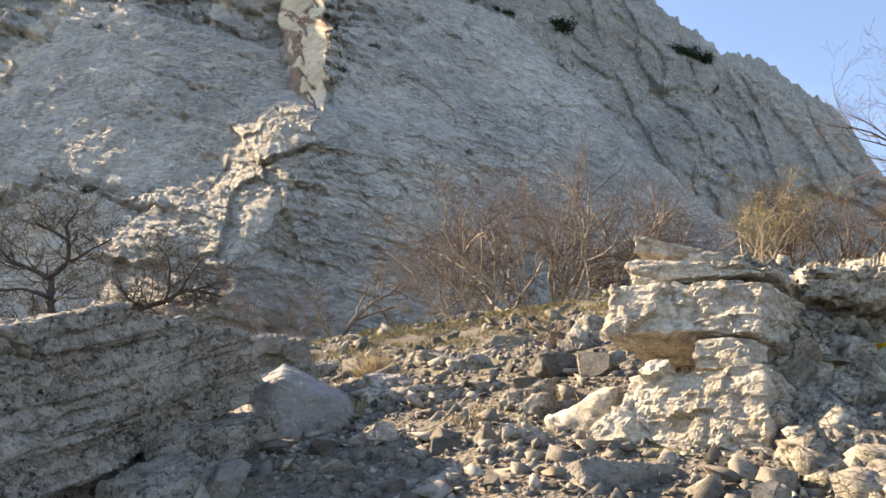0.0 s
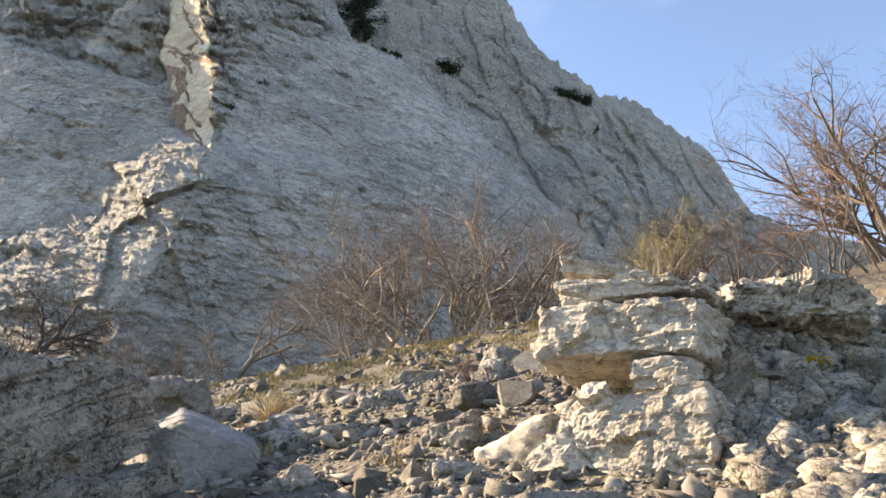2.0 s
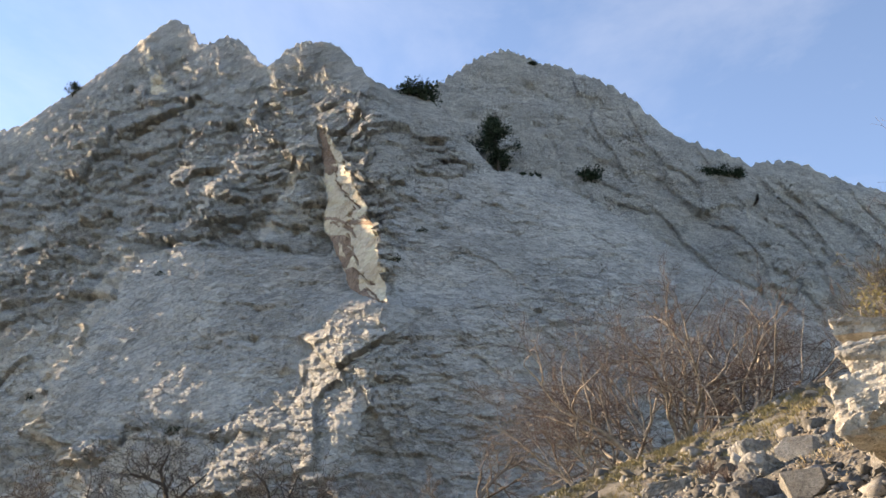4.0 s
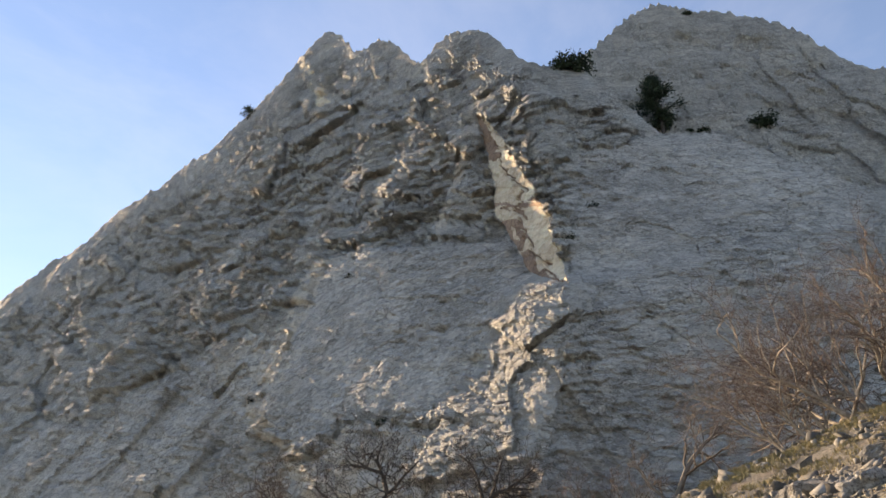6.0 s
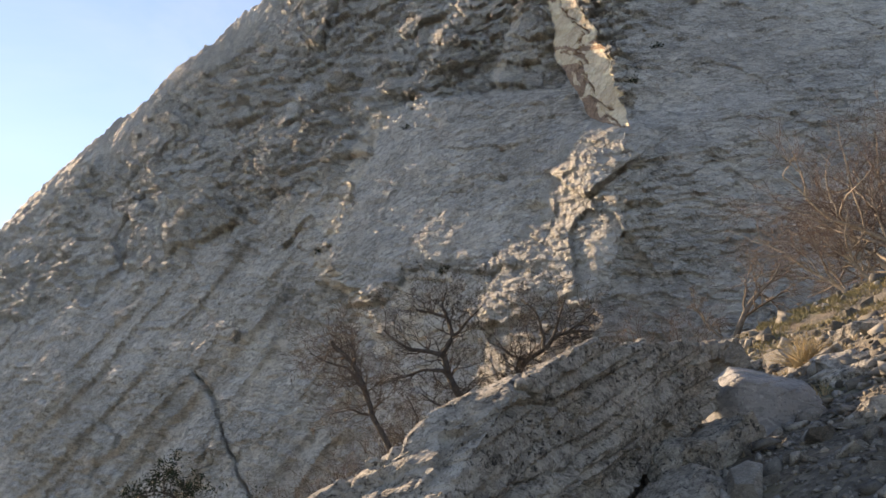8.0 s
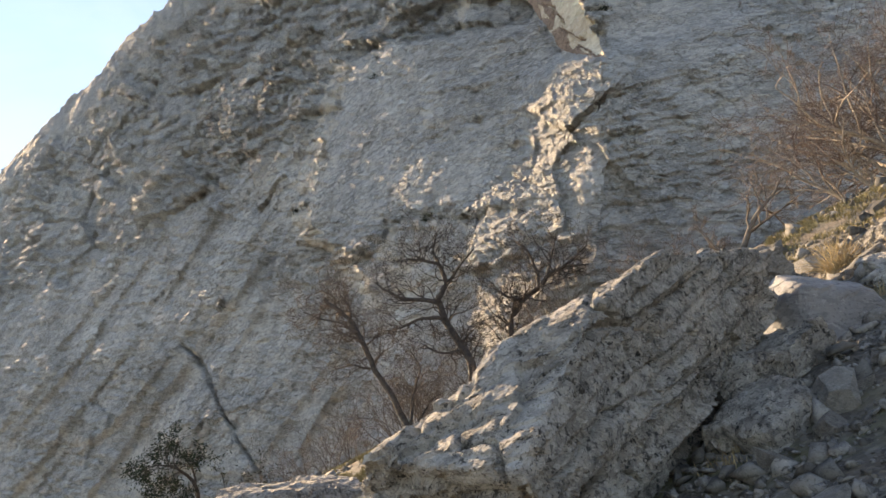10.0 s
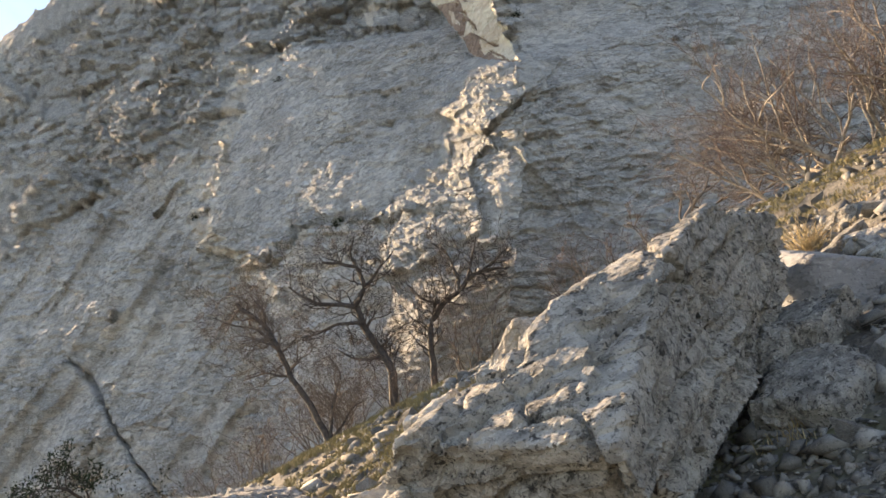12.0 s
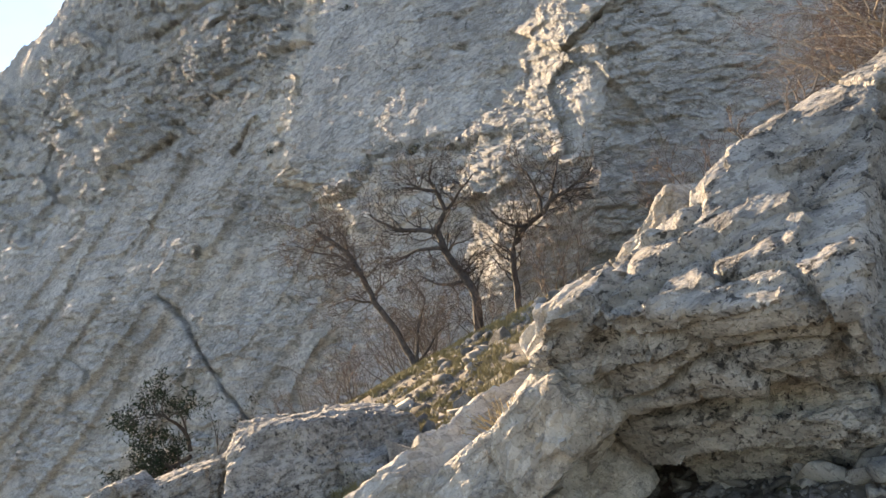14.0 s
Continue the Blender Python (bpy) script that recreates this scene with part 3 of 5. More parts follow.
    h -= 0.9 * np.exp(-((az - fissure) / (0.07 + 0.10 * (el > 7.5))) ** 2) * ramp(el, 1.0, 2) * ramp(-el, -11.2, -10.4)
    h -= 0.5 * np.exp(-(((az - fissure - 0.2) / 0.25) ** 2 + ((el - 5.0) / 0.35) ** 2))
    # kinds of stone: 0 wall, 1 cream, 2 smooth, 3 rusty, 4 pale and rubbly, 5 ochre
    mark = np.where((calm > 0.55) & (prow < 0.3), 2, 0)
    mark = np.where((prow + 0.35 * ragged > 0.42), 4, mark)
    # Ochre on the panel's left edge and hem also paints warm sunlight there.
    mark = np.where((sp > -0.1) & (sp < 1.15) & (fade > 0.5) & (el > 11.5) & (el < 29.3) & (torn > -0.30), 5, mark)
    mark = np.where((low > 0.3) & (az < -22) & (el > 12.5) & (sp > 0) & (ragged > 0.05), 5, mark)
    cream = (face > 0.02) & (face < 0.97) & (span > 0.4)
    mark = np.where(cream, 1, mark)
    seam = face - 0.50 - 0.35 * fbm(np.stack([el, el * 0, el * 0], 1), 0.5, 3, 97) + 0.15 * torn
    rust = (np.abs(seam) < 0.035) | ((face > 0.70 + 0.25 * torn) & (el < 31)) | (np.abs(el - 31.9 + 0.4 * torn) < 0.12)
    mark = np.where(cream & rust, 3, mark)
    # Higher up, the deeper half of the recess takes the dark brown stone.
    mark = np.where(cream & (el > 35.2 + torn) & (face > 0.45), 3, mark)
    h = np.where(cream, 0.12 * h - 0.2 * (np.abs(seam) < 0.035), h)
    # smaller left-facing steps high on the wall; cream and ochre also paint their sunlit faces
    for knots_el, knots_az, width, deep, kind in (((31.2, 33.9, 36.6, 39.7), (-25.2, -23.9, -21.8, -20.8), 1.0, 2.6, 5), ((39.9, 42.8), (-28.7, -31.2), 1.2, 3.0, 1), ((38.8, 42.4), (-19.2, -19.9), 0.8, 2.0, 5),
                                                  ((30.3, 33.0, 36.0), (-19.9, -18.4, -16.7), 0.8, 1.3, 5), ((30.0, 34.0, 38.0), (-29.0, -27.2, -25.2), 0.9, 1.3, 0), ((24.5, 29.0, 34.0), (-38.8, -35.6, -32.6), 0.9, 1.2, 0)):
        axis = np.interp(el, knots_el, knots_az) + wander(el + width, 0.35, 0.9, 37) + 0.3 * torn
        s2 = az - axis
        span2 = ramp(el, knots_el[0] - 0.6, knots_el[0] + 0.6) * ramp(-el, -knots_el[-1] - 0.4, -knots_el[-1] + 0.6)
        cut2 = np.where(s2 > -width, np.clip(-s2 / width, 0, 1), np.exp((s2 + width) / 2.2)) * span2 * (s2 < 0)
        d = d + deep * cut2
        if kind:
            mark = np.where((cut2 > 0.1) & (s2 > -width * 0.9) & (s2 < -0.05) & (ragged + 0.4 * torn > -0.15), kind, mark)
    return d, mark, h


def far_depth(az, el, way):
    d = np.minimum(plane_reach(way, 57.0, 0.35, 0.40), 300)
    p = EYE + way * d[:, None]
    up = np.stack([p[:, 0], p[:, 1], p[:, 2] * 0.22], 1)
    split = (p[:, 0] + 0.25 * p[:, 2]) * 0.16 + 0.7 * fbm(up, 0.12, 3, 28)
    h = 2.0 * fbm(p, 0.035, 3, 21) + 0.6 * fbm(up, 0.10, 4, 27, 0.55, True) + 0.6 * (0.5 - split % 1.0) * ramp(fbm(p, 0.06, 2, 26), -0.4, 0.3)
    h += 0.6 * facets(p * np.array([1, 1, 0.7]), 0.16, 30) + 0.35 * blocks(p, 0.42, 31, 0.5, 1.2) + 0.25 * blocks(p, 0.95, 32, 0.5, 1.2)
    return d, np.zeros(len(d), dtype=np.int32), h


def build_cliffs():
    me, mark, cols, rows = cliff_sheet(RIDGE, -85, 40, 0.066, 500, -12, front_depth, 0.2, 41, (-57, 13))
    me.materials.append(CLIFF)
    for stuff in (CREAM, PANEL, RUST, PALE, OCHRE):
        me.materials.append(stuff)
    grid = mark.reshape(rows, cols)
    face = grid[:-1, :-1]
    index = np.zeros(len(me.polygons), dtype=np.int32)
    index[:face.size] = face.ravel()
    me.polygons.foreach_set("material_index", index)
    tagged(part("cliff", me, None), "tall weathered grey limestone cliff with a pale cream recess", "cliff", kind="structure")
    me, _, _, _ = cliff_sheet(FAR_RIDGE, -14, 60, 0.10, 210, 6, far_depth, 0.3, 61, (-13, 33))
    tagged(part("far_cliff", me, FAR), "distant pale grey ribbed limestone peak behind the cliff", "cliff", kind="structure")


build_cliffs()


# ---- rocks ----
def polytope(bm, planes):
    """Adds the solid between planes (normal, point), each normal pointing outwards."""
    mid = sum((Vector(p) for _, p in planes), Vector()) / len(planes)
    made = bmesh.ops.create_cube(bm, size=16.0, matrix=Matrix.Translation(mid))
    live = set(made["verts"])
    for normal, point in planes:
        geom = [x for x in live] + list({e for v in live for e in v.link_edges}) + list({q for v in live for q in v.link_faces})
        cut = bmesh.ops.bisect_plane(bm, geom=geom, plane_co=point, plane_no=Vector(normal).normalized(), clear_outer=True)
        live = {v for v in live if v.is_valid} | {x for x in cut["geom_cut"] if isinstance(x, bmesh.types.BMVert)}
        rim = list({e for v in live for e in v.link_edges if e.is_boundary})
        if rim:
            bmesh.ops.holes_fill(bm, edges=rim, sides=0)


def worn_mesh(name, solids, voxel, rough, seed, freq=2.2, soften=2, bed=(0, 0, 1), flatten=0.5, chips=1.0, cracks=(), layers=()):
    """Solids joined into one rock, with worn edges, broken facets and pitted faces."""
    bm = bmesh.new()
    for planes in solids:
        polytope(bm, planes)
    raw = bpy.data.meshes.new("raw")
    bm.to_mesh(raw)
    bm.free()
    ob = new("raw", raw)
    mod = ob.modifiers.new("remesh", "REMESH")
    mod.mode, mod.voxel_size = "VOXEL", voxel
    me = bpy.data.meshes.new_from_object(ob.evaluated_get(bpy.context.evaluated_depsgraph_get()))
    bpy.data.objects.remove(ob)
    bpy.data.meshes.remove(raw)
    me.name = name
    n = len(me.vertices)
    p, e = np.empty(n * 3), np.empty(len(me.edges) * 2, dtype=np.int32)
    me.vertices.foreach_get("co", p)
    me.edges.foreach_get("vertices", e)
    p, e = p.reshape(-1, 3), e.reshape(-1, 2)
    count = np.bincount(e.ravel(), minlength=n)[:, None] + 1e-9
    for _ in range(soften):
        near = np.stack([np.bincount(e[:, 0], p[e[:, 1], k], n) + np.bincount(e[:, 1], p[e[:, 0], k], n) for k in range(3)], 1) / count
        p = 0.5 * p + 0.5 * near
    me.vertices.foreach_set("co", p.ravel())
    me.update()
    nor = np.empty(n * 3)
    me.vertices.foreach_get("normal", nor)
    nor = nor.reshape(-1, 3)
    bn = np.array(bed, dtype=float) / np.linalg.norm(bed)
    q = p + seed * 3.17
    long = q + (1 / (1 - flatten) - 1) * (q @ bn)[:, None] * bn
    wig = long + 0.12 / freq * np.stack([fbm(q, freq * 1.3, 2, seed + 30 + k) for k in range(3)], 1)
    d = rough * (1.5 * facets(wig, freq * 0.6, seed) + 0.9 * facets(wig, freq * 1.7, seed + 1) + 0.45 * fbm(q, freq * 0.7, 3, seed + 2, 0.5))
    d += chips * rough * (0.40 * facets(wig, freq * 4.5, seed + 3) + 0.22 * fbm(q, freq * 5, 4, seed + 4, 0.65))
    for gap, amount, wander in layers:
        d += amount * strata((q @ bn) / gap, seed + 5, q, wander) * (0.35 + 0.65 * ramp(fbm(q, 0.9, 2, seed + 6), -0.4, 0.3))
    for way, gap, width, deep, wander in cracks:
        w = np.array(way, dtype=float) / np.linalg.norm(way)
        s = (q @ w) / gap + wander * fbm(q, 0.9, 3, seed + 60 + len(way)) + 0.5
        i = np.floor(s)
        keep = ((i.astype(np.int64) * 7919 + seed) % 97) / 97.0
        open_here = ramp(fbm(q + i[:, None] * 3.7, 0.9, 2, seed + 70), -0.35, 0.1)
        d -= deep * (0.4 + keep) * open_here * np.exp(-((s - i - 0.3 - 0.4 * keep) * gap / width) ** 2)
    me.vertices.foreach_set("co", (p + nor * d[:, None]).ravel())
    me.update()
    return smooth(me, soften > 4)


def box_solid(rng, half, extra=6, jitter=0.16, at=(0, 0, 0), turn=None):
    """A broken block: a box with uneven sides and some corners struck off."""
    planes = []
    for axis in range(3):
        for sign in (-1, 1):
            n = Vector([rng.uniform(-jitter, jitter) for _ in range(3)])
            n[axis] += sign
            p = Vector((0, 0, 0))
            p[axis] = sign * half[axis] * rng.uniform(0.86, 1.0)
            planes.append((n, p))
    for _ in range(extra):
        n = Vector([rng.choice((-1, 1)) * rng.uniform(0.4, 1) for _ in range(3)])
        corner = Vector([math.copysign(h, k) for h, k in zip(half, n)])
        planes.append((Vector([k / h for k, h in zip(n, half)]), corner * rng.uniform(0.66, 0.86)))
    m = Matrix.Translation(at) @ (turn if turn is not None else Matrix())
    return [((m.to_3x3() @ n)[:], (m @ p)[:]) for n, p in planes]


def rock(name, at, half, turn, material, seed, label, voxel=0.03, extra=6, jitter=0.16, rough=0.03, freq=2.2, soften=2, flatten=0.4, chips=1.0, group="", category="rock"):
    rng = random.Random(seed)
    me = worn_mesh(name, [box_solid(rng, half, extra, jitter)], voxel, rough, seed, freq, soften, (0, 0, 1), flatten, chips)
    ob = part(name, me, material)
    ob.matrix_world = pose(*at, *turn)
    tagged(ob, label, category, group)
    return ob


def chunk_meshes(count, seed):
    """Broken stones about one metre in half-length, shared by many pieces."""
    rng = random.Random(seed)
    out = []
    for k in range(count):
        bm = bmesh.new()
        polytope(bm, box_solid(rng, (1.0, rng.uniform(0.55, 0.95), rng.uniform(0.4, 0.75)), 9, 0.45))
        bmesh.ops.triangulate(bm, faces=list(bm.faces))
        me = bpy.data.meshes.new("stone")
        bm.to_mesh(me)
        bm.free()
        me.materials.append(RUBBLE)
        out.append(me)
    return out


CHUNKS = chunk_meshes(14, 300)
BLOCKS = [me.copy() for me in CHUNKS]
for block in BLOCKS:
    block.materials.clear()
    block.materials.append(CRUMBLE)


def bank_place(rng):
    """A place on the crumbling bank, which steepens above the scree."""
    x, y = rng.uniform(2.15, 6.0), rng.uniform(3.6, 6.15)
    z = max(gz(x, y), 1.95 + (y - 4.66 - (x - 2.3) * 0.06) / 0.82 + 0.06 * (x - 2.3))
    return x, y, min(z, 3.7 + 0.2 * (x - 2.3)) + rng.gauss(0, 0.03)


def build_big_rocks():
    # tilted slab in three beds: its top leans towards the walker, one face turned right, one towards the lower slope
    top, on_top = Vector((-0.18, -0.365, 0.913)).normalized(), Vector((-2.8, 4.5, 2.13))

    def bed(lo, hi, out):
        side = Vector((0.93, -0.30, -0.15)).normalized()
        return [(top, on_top + top * (hi + 0.07)), (-top, on_top + top * lo), (side, Vector((-2.45, 4.9, 2.35)) + side * (out + 0.20)),
                ((-0.42, -0.78, -0.95), Vector((-3.2, 3.95, 1.5)) + Vector((-0.4, -0.85, 0)) * out),
                ((-0.75, 0.60, 0.10), (-3.45, 5.0, 2.1)), ((0.50, 0.45, 0.74), (-1.85, 6.72, 3.20)), ((0.55, 0.85, -0.15), Vector((-1.52, 7.58, 2.35)) + Vector((0.55, 0.85, 0)) * out),
                ((0.0, 0.3, -1.0), (-2.8, 5.0, 0.2)), ((-0.9, -0.1, -0.1), (-4.5, 4.9, 1.0)), ((-0.55, 0.1, 0.8), (-3.7, 4.7, 1.62)), ((-0.15, -0.72, 0.68), Vector((-2.86, 4.38, 2.05)) + top * hi)]

    me = worn_mesh("slab_boulder", [bed(-0.70, 0.0, 0.0), bed(-1.10, -0.755, -0.05), bed(-1.14, -0.66, -0.24), bed(-2.3, -1.20, -0.24), bed(-1.3, -1.0, -0.5)], 0.018, 0.030, 11, 1.7, 1, top, 0.55, 0.8,
                   ((top, 0.45, 0.018, 0.06, 0.30), ((0.75, -0.6, 0.25), 0.62, 0.018, 0.06, 0.6), ((0.5, 0.85, 0.2), 0.9, 0.016, 0.05, 0.6)), ((0.30, 0.06, 0.5), (0.10, 0.028, 0.9)))
    slab = part("slab_boulder", me, SLAB)
    tagged(slab, "large tilted slab of layered grey limestone with lichen and rusty seams", "boulder")
    rock("slab_step", (-3.75, 5.85, 1.55), (0.36, 0.5, 0.42), (20, -30, -38), BEIGE, 34, "beige cracked block leaning on the back of the slab", 0.025, 6, 0.2, 0.03)
    rock("slab_step", (-4.35, 5.65, 1.05), (0.34, 0.42, 0.36), (15, -25, -38), BEIGE, 37, "beige cracked block leaning on the back of the slab", 0.025, 6, 0.2, 0.03)
    rock("slab_step", (-4.75, 5.0, 0.75), (0.45, 0.5, 0.34), (15, -30, -30), BEIGE, 38, "beige cracked block leaning on the back of the slab", 0.025, 6, 0.2, 0.03)
    for k, (x, y, z, s) in enumerate(((-3.3, 5.5, 2.02, 0.20), (-3.52, 5.32, 1.76, 0.24), (-3.76, 5.22, 1.50, 0.26), (-4.05, 5.12, 1.22, 0.30), (-4.35, 4.95, 0.85, 0.38), (-3.62, 4.75, 1.50, 0.2), (-3.9, 4.6, 1.22, 0.22))):
        rock("edge_block", (x, y, z), (s * 1.25, s * 1.3, s * 0.85), (18, -32 + 9 * (k % 3), -36 + 14 * (k % 2)), BEIGE, 140 + k, "sunlit beige block cracked off the slab's edge", 0.022, 5, 0.16, 0.02, 2.6, 1, 0.4, 1.0, "blocks along the slab")
    rock("under_slab_rock", (-1.55, 6.9, 1.85), (0.30, 0.34, 0.30), (5, -20, 40), SLAB, 35, "grey block wedged under the tilted slab", 0.025)
    # Extra block, added to close a sunlit gap under the slab's end.
    rock("under_slab_rock", (-1.86, 6.63, 1.76), (0.30, 0.36, 0.30), (5, -15, 30), SLAB, 40, "grey block wedged under the tilted slab", 0.025)
    rock("under_slab_rock", (-1.72, 5.85, 1.42), (0.30, 0.34, 0.24), (5, -24, 55), SLAB, 36, "grey block wedged under the tilted slab", 0.025)

    wedge = [((0.22, -0.30, 1), (-0.15, 0, 0.50)), ((0.80, -0.25, 0.62), (0.34, 0, 0.30)), ((-0.95, -0.25, -0.28), (-0.58, 0, 0)), ((0.10, -1, 0.18), (0, -0.52, 0)), ((0, 1, 0.2), (0, 0.55, 0)),
             ((0, -0.2, -1), (0, 0, -0.55)), ((1, -0.15, -0.4), (0.72, 0, -0.3)), ((-0.7, -0.3, 0.8), (-0.50, 0, 0.42)), ((0.7, -0.8, 0.3), (0.45, -0.38, 0)), ((-0.6, -0.9, 0), (-0.45, -0.42, 0)), ((0.1, -0.8, 0.8), (0, -0.46, 0.40))]
    me = worn_mesh("round_boulder", [wedge], 0.02, 0.020, 6, 1.7, 4, (0, 0, 1), 0.2, 0.6)
    ob = part("round_boulder", me, BOULDER)
    ob.matrix_world = pose(-1.05, 7.75, 2.14, 0, 4, 8)
    tagged(ob, "smooth rounded grey boulder beside the tilted slab", "boulder")
    rock("flat_rock", (-1.75, 8.9, 2.85), (0.55, 0.45, 0.36), (5, -8, 10), RUBBLE, 8, "pale flat-topped limestone block on the scree")
    rock("ledge_rock", (0.15, 8.6, 2.55), (0.75, 0.45, 0.3), (5, -12, 5), SLAB, 9, "long grey limestone ledge half buried in scree")
    # outcrop of stacked beds, its face turned to the left
    outcrop = new("rock_outcrop")
    tagged(outcrop, "beige limestone outcrop of stacked overhanging beds with a dark niche", "rock")

    def layer(name, at, half, turn, material, seed, rough, freq, label, cracks=(), extra=4, jitter=0.10):
        me = worn_mesh(name, [box_solid(random.Random(seed), half, extra, jitter)], 0.018, rough, seed, freq, 1, (0, 0, 1), 0.55, 1.0, cracks)
        ob = part(name, me, material, outcrop, label)
        ob.matrix_world = pose(*at, *turn)

    upright = ((1, 0.5, 0.1), 0.55, 0.014, 0.05, 0.5)
    layer("cap_stone", (1.86, 5.98, 3.66), (0.34, 0.26, 0.085), (0, 4, -30), BEIGE, 21, 0.015, 2.5, "pale loose cap stone", (), 6, 0.2)
    layer("cap_stone", (2.02, 5.84, 3.49), (0.48, 0.50, 0.075), (0, 3, -36), BEIGE, 27, 0.018, 2.5, "flat loose cap stone", (), 6, 0.16)
    layer("top_bed", (2.20, 5.94, 3.40), (0.56, 0.66, 0.09), (0, 0, -40), BEIGE, 26, 0.020, 3, "thin flaking bed", (), 6, 0.14)
    layer("upper_bed", (2.15, 5.90, 3.12), (0.62, 0.78, 0.25), (0, 3, -40), BEIGE, 22, 0.035, 2.2, "thick overhanging beige bed", (upright,), 4, 0.10)
    # Niche bed takes the slab's grey stone, darker than the beige beds around it.
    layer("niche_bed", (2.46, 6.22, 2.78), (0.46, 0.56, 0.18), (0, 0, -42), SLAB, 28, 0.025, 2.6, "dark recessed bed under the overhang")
    layer("prop_stone", (1.98, 5.30, 2.80), (0.20, 0.16, 0.13), (0, 0, -35), BEIGE, 31, 0.018, 2.6, "squarish block that props the overhang")
    layer("prop_stone", (2.52, 5.50, 2.78), (0.26, 0.24, 0.15), (0, 0, -30), BEIGE, 32, 0.018, 2.6, "squarish block that props the overhang")
    layer("lower_block", (2.12, 5.86, 2.12), (0.68, 0.88, 0.52), (-4, -3, -38), BEIGE, 23, 0.042, 1.8, "warm beige block at the foot", (upright,), 4, 0.10)
    rock("pale_boulder", (1.15, 5.0, 1.70), (0.36, 0.34, 0.30), (10, 10, 30), RUBBLE, 24, "pale angular boulder at the foot of the outcrop", 0.022, 8, 0.25, 0.02, 2, 1)
    rock("leaning_rock", (1.28, 6.15, 2.38), (0.2, 0.32, 0.2), (-10, -25, 40), BEIGE, 29, "smooth beige rock leaning against the outcrop", 0.025, 8, 0.25, 0.02, 2, 5)
    rock("bank_bed", (3.2, 5.95, 3.48), (0.55, 0.62, 0.19), (0, -3, -10), CRUMBLE, 31, "dark overhanging grey bed at the top of the bank", 0.02, 4, 0.12, 0.045, 2.6, 0, 0.6, 1.2)
    rock("bank_boulder", (4.25, 7.2, 4.12), (0.40, 0.35, 0.16), (0, -8, 15), RUBBLE, 32, "pale boulder on top of the bank", 0.03, 8, 0.2, 0.02, 2, 1)
    # crumbling bank: broken blocks on a steep core
    rng = random.Random(25)
    bank = new("crumbly_bank")
    tagged(bank, "crumbling bank of broken grey limestone blocks", "rock")
    core = worn_mesh("core", [box_solid(rng, (2.2, 1.1, 0.80), 3, 0.1, (4.6, 6.33, 2.16), pose(0, 0, 0, -40, -6, 4))], 0.032, 0.075, 25, 2.6, 0, (0.2, -0.4, 1), 0.4, 1.2, (((0.2, -0.4, 1), 0.22, 0.03, 0.12, 0.7), ((1, 0.2, 0.1), 0.3, 0.03, 0.12, 0.7)))
    part("core", core, CRUMBLE, bank)
    for k in range(290):
        x, y, z = bank_place(rng)
        s = min(0.17, 0.065 * math.exp(rng.gauss(0.1, 0.5)))
        ob = part("block", BLOCKS[k % len(BLOCKS)], None, bank)
        ob.matrix_world = Matrix.Translation((x, y, z)) @ pose(0, 0, 0, rng.gauss(25, 25), rng.gauss(0, 25), rng.uniform(-80, 80)) @ Matrix.Diagonal((s * 1.35, s, s * 0.8, 1))
    verts, faces = [], []
    cube = np.array([(a, b, c) for a in (-1, 1) for b in (-1, 1) for c in (-1, 1)], dtype=float)
    sides = np.array([(0, 1, 3, 2), (4, 6, 7, 5), (0, 4, 5, 1), (2, 3, 7, 6), (0, 2, 6, 4), (1, 5, 7, 3)])
    for k in range(7000):
        x, y, z = bank_place(rng)
        s = min(0.12, 0.034 * math.exp(rng.gauss(0, 0.55)))
        m = np.array(pose(0, 0, 0, rng.uniform(0, 360), rng.uniform(-60, 60), rng.uniform(0, 360)).to_3x3())
        odd = np.array([[rng.uniform(0.45, 1.15) for _ in range(3)] for _ in range(8)])
        verts.append((cube * odd * np.array([1.3, 1, 0.7]) * s) @ m.T + np.array([x, y, z + 0.02]))
        faces.append(sides + 8 * k)
    tagged(part("debris", quick_mesh("debris", np.concatenate(verts), np.concatenate(faces)), CRUMBLE, bank), kind="stuff")
    # rocks half buried in the middle of the scree
    for k, (x, y, s) in enumerate(((0.9, 7.1, 0.30), (-0.35, 6.6, 0.22), (1.35, 8.3, 0.34), (0.45, 9.6, 0.30), (-0.6, 9.5, 0.36), (1.9, 9.9, 0.32), (-0.1, 11.3, 0.34), (1.2, 11.8, 0.4), (2.6, 12.6, 0.36), (-1.6, 11.6, 0.42), (0.2, 5.2, 0.17), (0.75, 5.9, 0.2), (-2.4, 10.6, 0.4), (-0.45, 8.9, 0.28), (2.9, 10.6, 0.3))):
        rock("half_buried_rock", (x, y, gz(x, y) + 0.02), (s * 0.85, s * 0.62, s * 0.45), (rng.uniform(-12, 12), rng.uniform(-25, 10), rng.uniform(-60, 60)), RUBBLE if k % 3 else SLAB, 120 + k,
             "angular grey limestone rock half buried in the scree", 0.03, 7, 0.25, 0.03, 2.2, 1, 0.4, 1.0, "half-buried rocks")
    # rocks of the lower slope
    rock("low_rock", (-8.6, 10.2, gz(-8.6, 10.2) + 0.25), (1.25, 0.95, 0.85), (0, -4, 35), SLAB, 27, "massive rounded grey rock with moss on the lower slope", 0.04, 12, 0.2, 0.05, 1.2, 4)
